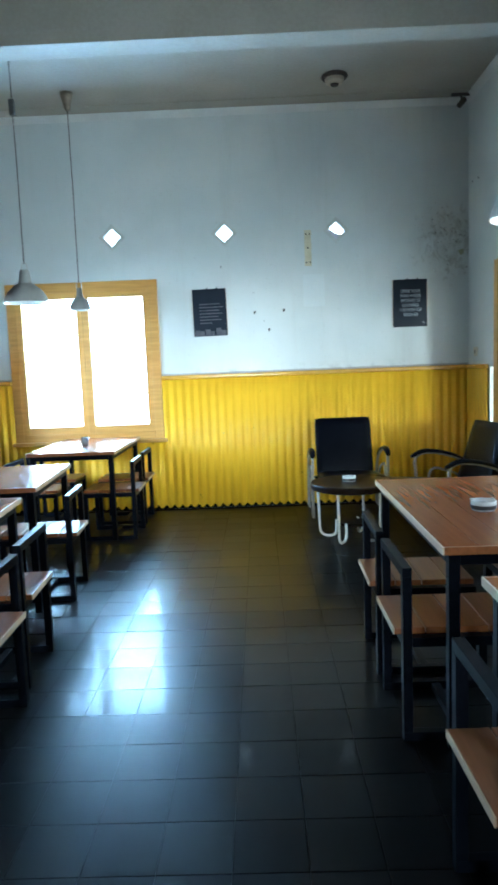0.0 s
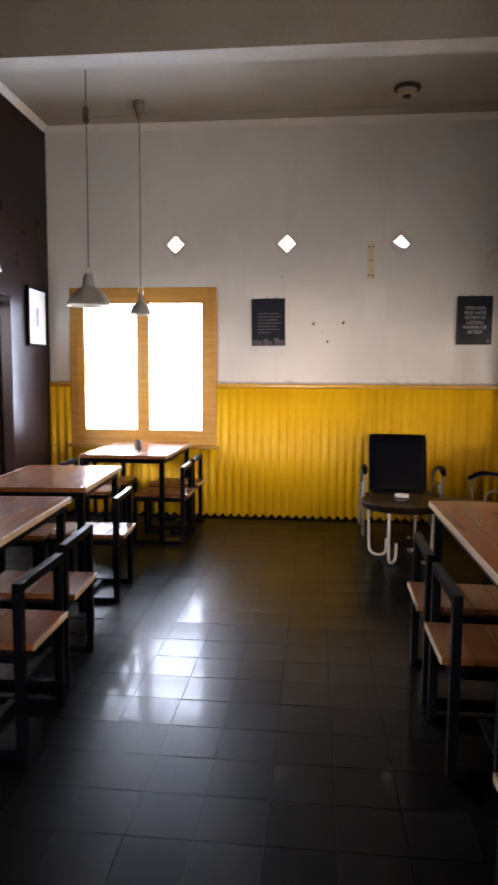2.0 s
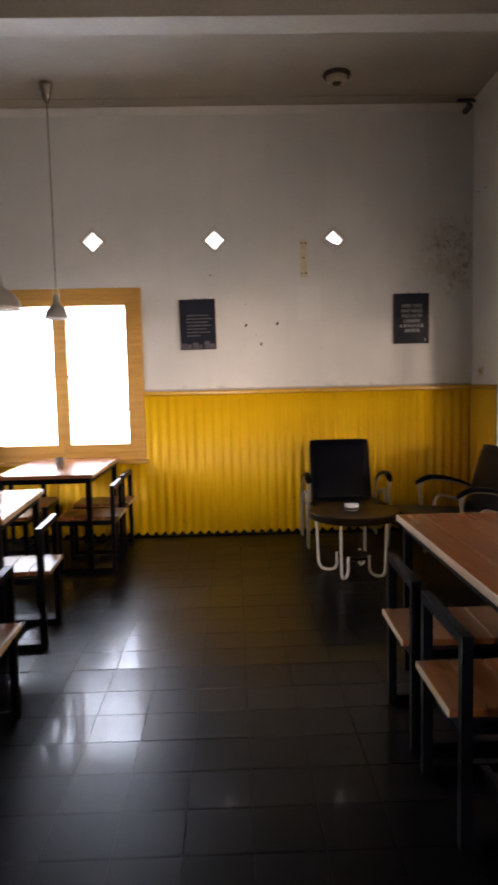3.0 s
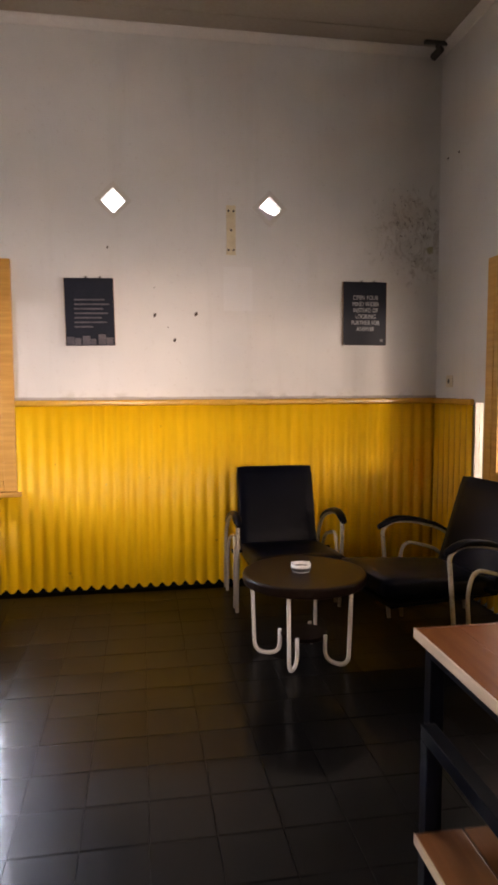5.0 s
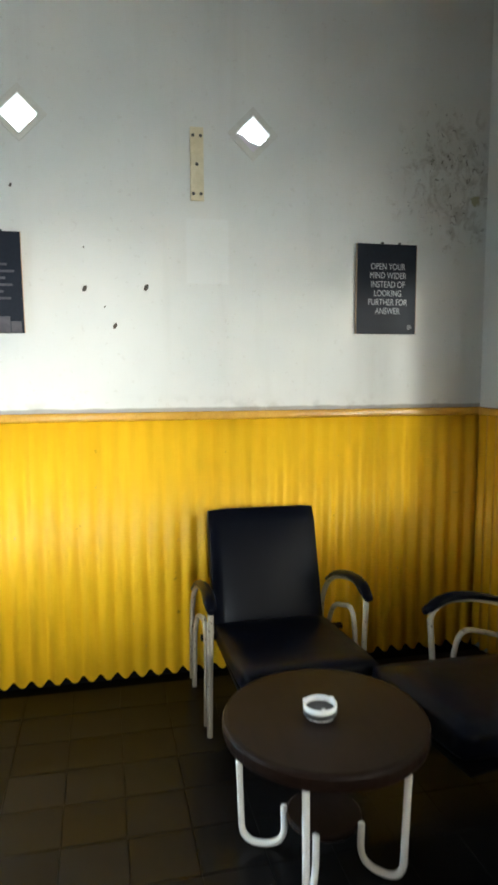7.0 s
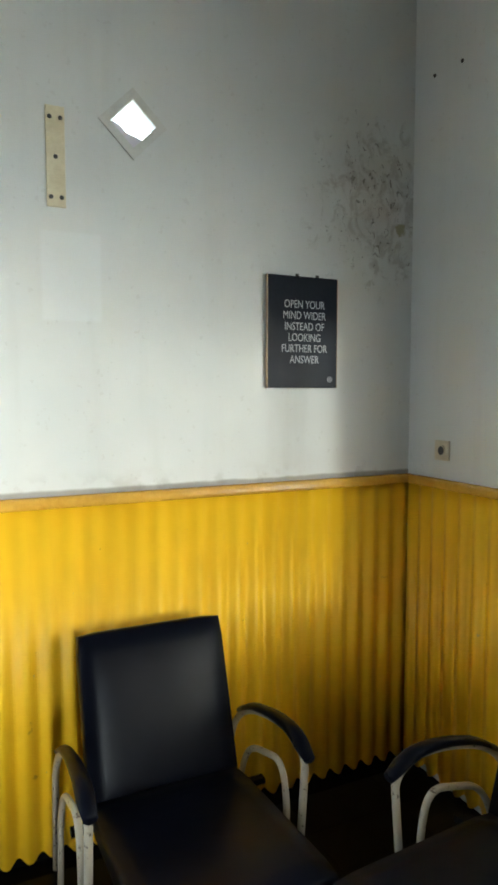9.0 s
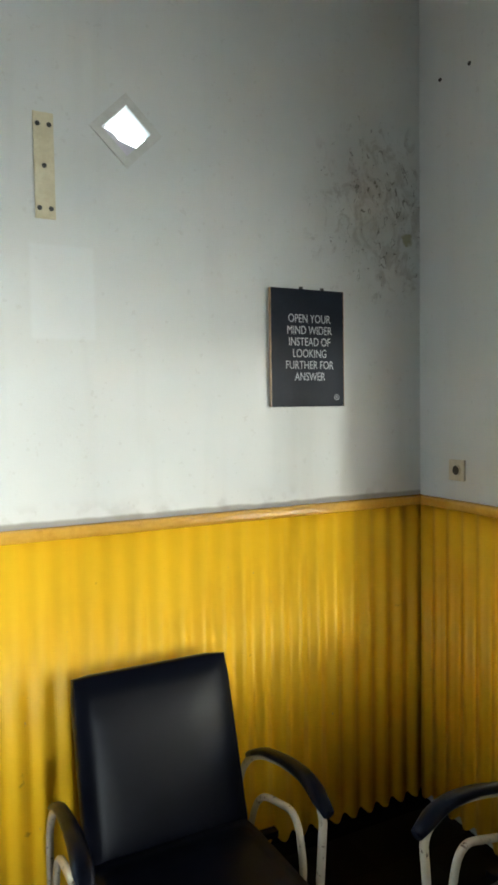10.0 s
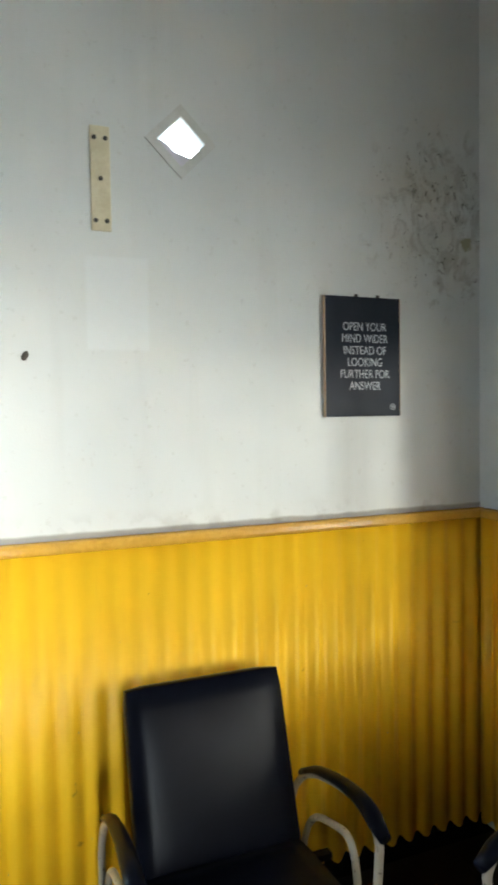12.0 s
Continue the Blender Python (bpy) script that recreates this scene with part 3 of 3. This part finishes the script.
def pendant(x, y, z, r, h, label, cup, lit):
    """A bell lamp on a cable; z is its rim."""
    root = thing("pendant_lamp", pose(x, y, z), label, "pendant lamp", "pendant lamps")
    nk = 0.39 if lit else 0.31
    prof = [(r, 0.0), (r * 0.985, h * 0.07), (r * 0.94, h * 0.16), (r * 0.84, h * 0.28), (r * 0.70, h * 0.39), (r * 0.54, h * 0.48), (r * 0.42, h * 0.545), (r * nk, h * 0.575), (r * nk * 0.96, h * 0.62), (r * nk * 0.70, h * 0.97), (r * nk * 0.60, h)]
    ins = [(a - 0.004, b - 0.003) for a, b in prof[::-1]]
    ins[-1] = (r - 0.003, -0.002)
    part("shade", lathe(prof + [(0.004, h)], 40, foot=False), M_ALU, root, "brushed aluminium bell shade", smooth=True)
    part("shade_lining", lathe([(0.002, h - 0.012)] + ins[1:], 40, head=False), M_LAMPIN, root, "white inner face of the shade", smooth=True)
    part("rim", add_tube(bmesh.new(), [(r * math.cos(k * math.tau / 40), r * math.sin(k * math.tau / 40), -0.001) for k in range(40)], 0.004, 6, True), M_ALU, root, smooth=True)
    if not lit:
        part("hook", tube(rounded([(-0.022, 0, h - 0.01), (-0.022, 0, h + 0.055), (0.022, 0, h + 0.055), (0.022, 0, h - 0.01)], 0.02), 0.004, 6), M_ALU, root, smooth=True)
    top = ZC - z
    part("cable", tube([(0, 0, h - 0.01 if lit else h + 0.05), (0.003, 0, (h + top) / 2), (0, 0, top)], 0.0045, 6), M_CABLE, root)
    if cup:
        part("ceiling_cup", lathe([(0.012, top - 0.15), (0.022, top - 0.14), (0.05, top - 0.03), (0.055, top - 0.001)], 24), M_CUP, root, smooth=True)
    else:
        part("cable_joint", box(-0.022, 0.022, -0.02, 0.02, top - 0.40, top - 0.28, 0.008), M_DARK, root, "dark taped joint on the cable")
    part("bulb_holder", lathe([(0.02, h * 0.5), (0.02, h * 0.85), (0.005, h * 0.86)], 16), M_CREAM, root)
    part("bulb", lathe([(0.004, 0.015), (0.022, 0.025), (0.028, 0.05), (0.022, 0.075), (0.012, h * 0.5)], 16), M_BULB if lit else M_CERAMIC, root, "lit warm bulb" if lit else "unlit bulb", smooth=True)
    return root


pendant(-1.725, 5.02, 1.97, 0.172, 0.255, "aluminium pendant lamp hanging before the window", False, False)
pendant(-1.46, 5.64, 1.955, 0.098, 0.19, "small aluminium pendant lamp with a ceiling cup", True, False)
pendant(-1.62, 2.92, 1.922, 0.166, 0.26, "lit aluminium pendant lamp hanging over a table", False, True)
pendant(1.165, 2.20, 1.90, 0.166, 0.26, "lit aluminium pendant lamp over the reddish table", False, True)


def cushion(x0, x1, y0, y1, z0, z1, r, bulge=0.006):
    """A padded slab with soft edges."""
    bm = box(x0, x1, y0, y1, z0, z1)
    bmesh.ops.subdivide_edges(bm, edges=bm.edges, cuts=7, use_grid_fill=True)
    cx, cy, cz = (x0 + x1) / 2, (y0 + y1) / 2, (z0 + z1) / 2
    for v in bm.verts:
        p = [(v.co[i] - c) / s for i, (c, s) in enumerate(((cx, (x1 - x0) / 2), (cy, (y1 - y0) / 2), (cz, (z1 - z0) / 2)))]
        lo, hi = Vector((x0 + r, y0 + r, z0 + r)), Vector((x1 - r, y1 - r, z1 - r))
        q = Vector([min(max(v.co[i], lo[i]), hi[i]) for i in range(3)])
        if (v.co - q).length > 1e-6:
            v.co = q + (v.co - q).normalized() * r
        sag = (1 - p[0] ** 2) * (1 - p[1] ** 2)
        v.co.z += bulge * sag * (1 if v.co.z > cz else 0)
    return bm


def armchair(m, label):
    """A low tubular armchair: x across, it faces -y, its back's top edge at y 0, z 0.845."""
    root = thing("armchair", m, label, "armchair", "corner armchairs")
    w = 0.265
    back = part("backrest", cushion(-w, w, -0.30, 0.30, -0.038, 0.038, 0.022, 0.009), M_LEATHER, root, smooth=True)
    # upright slab, leaning back
    back.matrix_local = Matrix.Translation((0, -0.125, 0.58)) @ Euler((radians(72), 0, 0)).to_matrix().to_4x4()
    seat = part("seat", cushion(-w, w, -0.34, 0.34, -0.05, 0.05, 0.028), M_LEATHER, root, smooth=True)
    seat.matrix_local = Matrix.Translation((0, -0.56, 0.36)) @ Euler((radians(-5), 0, 0)).to_matrix().to_4x4()
    for s in (-1, 1):
        x = s * (w + 0.07)
        outer = rounded([(x, 0.03, 0.0), (x, 0.0, 0.38), (x, -0.09, 0.488), (x, -0.19, 0.545), (x, -0.36, 0.594), (x, -0.50, 0.603), (x, -0.575, 0.56), (x, -0.52, 0.0)], 0.09, 8)
        arm = part("arm_tube", tube(outer, 0.0125, 10), M_TUBE_WORN_SHADED, root, "chipped cream-painted steel tube", smooth=True)
        inner = rounded([(x, -0.06, 0.0), (x, -0.09, 0.26), (x, -0.17, 0.40), (x, -0.42, 0.475), (x, -0.46, 0.34), (x, -0.43, 0.0)], 0.10, 8)
        part("inner_tube", tube(inner, 0.0115, 10), M_TUBE_WORN_SHADED, root, "chipped cream-painted steel tube", smooth=True)
        pad = rounded([(x, -0.09, 0.50), (x, -0.19, 0.56), (x, -0.36, 0.608), (x, -0.50, 0.618), (x, -0.60, 0.572)], 0.12, 6)
        bm = bmesh.new()
        rings = []
        for i, p in enumerate(pad):
            k = 0.62 + 0.42 * i / len(pad) - (0.3 if i == len(pad) - 1 else 0.0)
            rings.append([bm.verts.new(p + Vector((0.028 * k * math.cos(a), 0, 0.021 * k * math.sin(a)))) for a in [j * math.tau / 10 for j in range(10)]])
        for a, b in zip(rings, rings[1:]):
            for j in range(10):
                bm.faces.new((a[j], a[(j + 1) % 10], b[(j + 1) % 10], b[j]))
        bm.faces.new(rings[0]), bm.faces.new(rings[-1])
        part("arm_pad", bm, M_LEATHER, arm, "black padded arm", smooth=True)
        part("seat_bar", box(min(x, s * w), max(x, s * w), -0.30, -0.27, 0.325, 0.345), M_STEEL, root)
    part("seat_frame", box(-w + 0.01, w - 0.01, -0.86, -0.20, 0.285, 0.305, 0.004), M_STEEL, root)
    return root


armchair(turned(0.905, 6.06, 0), "black leatherette armchair with chipped cream tube frame against the wall")
armchair(turned(2.045, 5.04, -81), "black leatherette armchair standing in the dark corner by the window")

# round coffee table on four bent tube legs
ct = thing("coffee_table", turned(0.82, 4.81, 0), "dark round coffee table with bent cream tube legs", "coffee table")
part("tabletop", lathe([(0.02, 0.405), (0.30, 0.405), (0.318, 0.412), (0.322, 0.425), (0.322, 0.450), (0.317, 0.459), (0.305, 0.462), (0.01, 0.462)], 56), M_COFFEE, ct, smooth=False)
part("lower_shelf", lathe([(0.02, 0.115), (0.115, 0.115), (0.12, 0.120), (0.12, 0.132), (0.115, 0.137), (0.01, 0.137)], 36), M_COFFEE, ct)
for a in (162, 240, 314, 62):
    c, s = math.cos(radians(a)), math.sin(radians(a))
    pts = [(c * q, s * q, z) for q, z in ((0.275, 0.405), (0.268, 0.20), (0.262, 0.0125), (0.125, 0.0125), (0.128, 0.145))]
    part("leg", tube(rounded(pts, 0.066, 8), 0.0108, 10), M_TUBE, ct, "bent cream-painted steel tube", smooth=True)


def ashtray(x, y, z, r=0.052):
    root = thing("ashtray", pose(x, y, z), "white glazed ashtray with a dark band on a table", "ashtray", "ashtrays")
    h = 0.042
    part("bowl", lathe([(0.005, 0.001), (r * 0.86, 0.001), (r * 0.92, 0.006), (r * 0.94, h * 0.3), (r, h * 0.62), (r * 1.02, h), (r * 0.90, h), (r * 0.84, h * 0.45), (r * 0.6, h * 0.25), (0.004, h * 0.22)], 32), M_CERAMIC, root, smooth=True)
    part("band", lathe([(r * 0.945, h * 0.18), (r * 0.99, h * 0.24), (r * 1.03, h * 0.58), (r * 0.99, h * 0.62)], 32), M_DARK, root, "dark printed band")
    for k in range(3):
        b = part("cigarette_rest", box(r * 0.82, r * 1.06, -0.006, 0.006, h - 0.001, h + 0.004, 0.0015), M_CERAMIC, root)
        b.matrix_local = pose(0, 0, 0, 0, 0, 120 * k + 25)
    return root


for p in ((0.80, 4.80, 0.463), (-1.46, 2.50, 0.751), (1.045, 2.42, 0.751)):
    ashtray(*p)


tb = thing("glass_tumbler", pose(-1.46, 5.50, 0.751), "small smoky glass tumbler on the window table", "tumbler")
part("cup", lathe([(0.004, 0.0), (0.026, 0.0), (0.030, 0.006), (0.036, 0.068), (0.033, 0.068), (0.027, 0.010), (0.004, 0.009)], 28), M_SMOKE, tb, smooth=True)
part("rim", add_tube(bmesh.new(), [(0.0345 * math.cos(k * math.tau / 28), 0.0345 * math.sin(k * math.tau / 28), 0.068) for k in range(28)], 0.002, 6, True), M_SMOKE, tb, smooth=True)


def words(name, text, size, m, material, parent):
    cu = bpy.data.curves.new(name, "FONT")
    cu.body, cu.size, cu.extrude, cu.align_x = text, size, 0.0004, "CENTER"
    tmp = bpy.data.objects.new(name, cu)
    scene.collection.objects.link(tmp)
    me = bpy.data.meshes.new_from_object(tmp.evaluated_get(bpy.context.evaluated_depsgraph_get()))
    bpy.data.objects.remove(tmp)
    bpy.data.curves.remove(cu)
    me.materials.clear()
    me.materials.append(material)
    ob = new(name, me)
    ob.parent, ob.matrix_local = parent, m
    return ob


def board(x, z, tilt, label):
    root = thing("wall_board", pose(x, YN, z, 0, tilt, 0), label, "wall board", "boards on the wall")
    part("panel", box(-0.162, 0.162, -0.022, -0.006, -0.225, 0.225, 0.001), M_BOARD, root)
    for s in (-1, 1):
        part("side_edge", box(s * 0.1632 - 0.001, s * 0.1632 + 0.001, -0.0215, -0.006, -0.2245, 0.2245), M_EDGE, root, "pale raw wooden edge")
    part("back_batten", box(-0.10, 0.10, -0.006, 0.0, 0.05, 0.10), M_EDGE, root)
    for x0 in (-0.02, 0.075):
        part("hanger", box(x0 - 0.008, x0 + 0.008, -0.006, -0.001, 0.215, 0.238, 0.002), M_DARK, root)
    return root


b2 = board(1.600, 1.941, 0, "charcoal board with white lettering and pale edges")
for k, line in enumerate(("OPEN YOUR", "MIND WIDER", "INSTEAD OF", "LOOKING", "FURTHER FOR", "ANSWER")):
    words("lettering", line, 0.045, pose(0.006, -0.0225, 0.098 - 0.0445 * k, 90, 0, 0) @ Matrix.Diagonal((0.75, 1, 1, 1)), M_LETTER, b2)
part("emblem", lathe([(0.010, 0.0), (0.012, 0.0), (0.012, 0.001), (0.010, 0.001)], 20, True), M_LETTER, b2).matrix_local = pose(0.128, -0.0222, -0.190, 90, 0, 0)
part("emblem", lathe([(0.001, 0.0), (0.006, 0.0), (0.006, 0.001), (0.001, 0.001)], 16), M_GREYPRINT, b2).matrix_local = pose(0.128, -0.0222, -0.190, 90, 0, 0)

b1 = board(-0.335, 1.926, -0.8, "charcoal board with faded print and a pale lower strip")
for k in range(7):
    wd = (0.20, 0.23, 0.19, 0.22, 0.18, 0.21, 0.12)[k]
    part("print_line", box(-0.10, -0.10 + wd, -0.0232, -0.0222, 0.075 - 0.030 * k, 0.086 - 0.030 * k), M_FAINT, b1)
for k in range(6):
    x0 = -0.155 + k * 0.052
    part("print_patch", box(x0, x0 + (0.049, 0.041, 0.050, 0.036, 0.049, 0.046)[k], -0.0231, -0.0222, -0.222, (-0.165, -0.175, -0.160, -0.180, -0.150, -0.172)[k]), M_FAINT, b1)

# framed print on the brown wall
fp = thing("framed_print", pose(XL, 5.84, 1.95, 0, 0, 90), "framed pale print with a dark frame on brown wall", "picture frame")
fw, fh = 0.22, 0.275
bm = bmesh.new()
add_box(bm, -fw, -fw + 0.022, -0.035, 0.0, -fh, fh, 0.003), add_box(bm, fw - 0.022, fw, -0.035, 0.0, -fh, fh, 0.003)
add_box(bm, -fw + 0.022, fw - 0.022, -0.035, 0.0, fh - 0.022, fh, 0.003), add_box(bm, -fw + 0.022, fw - 0.022, -0.035, 0.0, -fh, -fh + 0.022, 0.003)
part("frame", bm, M_STEEL, fp)
part("print", box(-fw + 0.02, fw - 0.02, -0.014, -0.004, -fh + 0.02, fh - 0.02), M_PAPER, fp)
part("print_patch", box(-0.07, 0.06, -0.0155, -0.0142, -0.12, 0.13, 0.0005), M_CREAM, fp)
part("print_patch", box(-0.03, 0.04, -0.0165, -0.0156, -0.09, 0.09), M_GREYPRINT, fp)

# bare mounting strip with its screws
ms = thing("mounting_strip", pose(0.632, YN, 2.50), "aged cream mounting strip with dark screws on plaster", "mounting strip")
part("strip", box(-0.032, 0.032, -0.007, 0.0, -0.168, 0.168, 0.002), M_STRIP, ms)
for x, z in ((-0.018, 0.13), (0.018, 0.13), (-0.018, -0.135), (0.018, -0.135), (0.0, 0.0)):
    part("screw", lathe([(0.001, 0.0), (0.008, 0.0), (0.0065, 0.004), (0.001, 0.0045)], 12), M_DARK, ms).matrix_local = pose(x, -0.007, z, 90, 0, 0)

# nails and plugs in the walls
for x, z, r in ((0.10, 1.912, 0.017), (0.384, 1.923, 0.018), (0.235, 1.742, 0.016), (-0.21, 2.36, 0.010), (0.19, 1.83, 0.006), (0.10, 2.10, 0.005)):
    tagged(part("wall_plug", lathe([(0.001, 0.0), (r, 0.0), (r * 0.7, 0.006), (r * 0.4, 0.012), (0.001, 0.013)], 9), M_CABLE), "dark old wall plug in stained plaster", "wall plug", "wall plugs").matrix_world = pose(x, YN + 0.001, z, 90, 25, 0) @ Matrix.Diagonal((0.6, 1.0, 1.0, 1.0))
for y, z in ((6.035, 3.02), (5.875, 3.01)):
    tagged(part("wall_plug", lathe([(0.001, 0.0), (0.009, 0.0), (0.006, 0.006), (0.001, 0.007)], 9), M_DARK), "dark old wall plug in stained plaster", "wall plug", "wall plugs").matrix_world = pose(XR + 0.001, y, z, 0, -90, 0)

so = thing("wall_socket", pose(XR, 5.935, 1.452, 0, 0, -90), "cream wall socket with a dark well above the rail", "wall socket")
part("plate", box(-0.042, 0.042, -0.010, 0.0, -0.042, 0.042, 0.003), M_CREAM, so)
part("well", lathe([(0.019, 0.0), (0.024, 0.0), (0.024, 0.004), (0.019, 0.004)], 20, True), M_CREAM, so).matrix_local = pose(0, -0.0101, 0, 90, 0, 0)
part("well_floor", lathe([(0.001, 0.0), (0.019, 0.0), (0.019, 0.001), (0.001, 0.001)], 20), M_DARK, so).matrix_local = pose(0, -0.0101, 0, 90, 0, 0)

# ceiling fitting and corner camera
def ceiling_detector(x, y):
    cf = thing("ceiling_detector", pose(x, y, ZC, 180, 0, 0), "small dark round ceiling fitting with a tan body", "ceiling fitting", "ceiling fittings")
    part("base_ring", lathe([(0.01, 0.0), (0.108, 0.0), (0.112, 0.012), (0.10, 0.026), (0.01, 0.026)], 36), M_RING, cf)
    part("body", lathe([(0.01, 0.0265), (0.082, 0.0265), (0.078, 0.055), (0.06, 0.068), (0.01, 0.07)], 32), M_TAN, cf, "tan plastic body")
    part("grille", lathe([(0.01, 0.0705), (0.036, 0.0705), (0.032, 0.08), (0.01, 0.081)], 24), M_RING, cf)


ceiling_detector(0.845, 5.54)
ceiling_detector(0.81, 4.74)

# small bracket over the side window
wb = thing("wall_bracket", pose(XR, 5.19, 2.63, 0, 0, -90), "small whitish wall bracket with a dark underside", "wall bracket")
part("plate", box(-0.04, 0.04, -0.012, 0.0, -0.035, 0.05, 0.004), M_CORNICE, wb)
part("arm", tube([(0, -0.012, 0.02), (0, -0.05, 0.025), (0, -0.075, 0.01)], 0.014, 10), M_CORNICE, wb)
part("holder", lathe([(0.004, -0.035), (0.026, -0.035), (0.022, 0.0), (0.016, 0.012), (0.004, 0.014)], 20), M_TAN, wb).matrix_local = pose(0, -0.070, 0.0)
cc = thing("security_camera", pose(2.06, 6.03, ZC - 0.001), "small dark camera on a bracket in the corner", "security camera")
part("mount", box(-0.09, 0.09, -0.015, 0.015, -0.022, 0.0, 0.004), M_DARK, cc)
part("neck", tube([(0.0, 0, -0.022), (0.0, -0.01, -0.06)], 0.010, 8), M_DARK, cc)
part("camera_body", lathe([(0.002, -0.045), (0.022, -0.045), (0.026, -0.038), (0.026, 0.038), (0.021, 0.046), (0.002, 0.046)], 20), M_DARK, cc).matrix_local = pose(0, -0.012, -0.085, 70, 0, 20)

# broken frosted pane standing low in the third diamond opening
bm = bmesh.new()
outline = [(-0.092, 0.008), (-0.066, 0.000), (-0.040, -0.014), (-0.022, -0.034), (0.002, -0.040), (0.034, -0.050), (0.030, -0.100), (-0.092, -0.100)]
faces = [[bm.verts.new((u, y, z)) for u, z in outline] for y in (-0.003, 0.003)]
for f in faces:
    bm.faces.new(f)
for i in range(len(outline)):
    k = (i + 1) % len(outline)
    bm.faces.new((faces[0][i], faces[0][k], faces[1][k], faces[1][i]))
tagged(part("pane_shard", bm, M_FROST), "frosted pane shard standing in a diamond opening", "glass shard").matrix_world = pose(0.918, YN + 0.056, 2.676)

# ---- floor tiles ----
floor = structure(part("floor", box(XL - 0.3, XR + 0.25, YS - 0.2, YN + 0.25, -0.2, -0.003), M_GROUT), "dark worn square floor tiles with a border row")
T = 0.2135


def tile_mesh(w, d, material):
    bm = box(-w / 2, w / 2, -d / 2, d / 2, -0.012, 0.0)
    for v in bm.verts:
        if v.co.z > -0.001:
            v.co.x *= 1 - 0.0022 / w
            v.co.y *= 1 - 0.0022 / d
    me = bpy.data.meshes.new("floor_tile")
    bmesh.ops.recalc_face_normals(bm, faces=bm.faces)
    bm.to_mesh(me)
    bm.free()
    me.materials.append(material)
    return me


rng = random.Random(5)
tile, band = tile_mesh(T - 0.001, T - 0.001, M_TILE), tile_mesh(T - 0.001, T + 0.0245, M_BAND)
rest_v, rest_f = [], []
x0, y0 = -0.43 - 10 * T, 3.06 - 27 * T
for i in range(24):
    for j in range(43):
        x, y = x0 + (i + 0.5) * T, y0 + (j + 0.5) * T
        if j >= 28:
            y += 0.026
        elif j == 27:
            y += 0.013
        if not (XL - 0.25 < x < XR + 0.08 and YS < y < YN + 0.02):
            continue
        tilt = pose(x, y, -0.0004 - rng.random() * 0.0008, rng.uniform(-0.08, 0.08), rng.uniform(-0.08, 0.08), rng.uniform(-0.12, 0.12))
        if -1.08 < x < 1.06 and 0.35 < y < 6.05:
            ob = new("floor_tile", band if j == 27 else tile)
            ob.parent, ob.matrix_local = floor, tilt
        else:
            k = len(rest_v)
            rest_v += [tilt @ v.co for v in tile.vertices]
            rest_f += [[k + q for q in p.vertices] for p in tile.polygons]
me = bpy.data.meshes.new("floor_tiles_aside")
me.from_pydata(rest_v, [], rest_f)
me.materials.append(M_TILE)
aside = new("floor_tiles_aside", me)
aside.parent = floor
tagged(aside, "dark worn square floor tiles", kind="stuff")
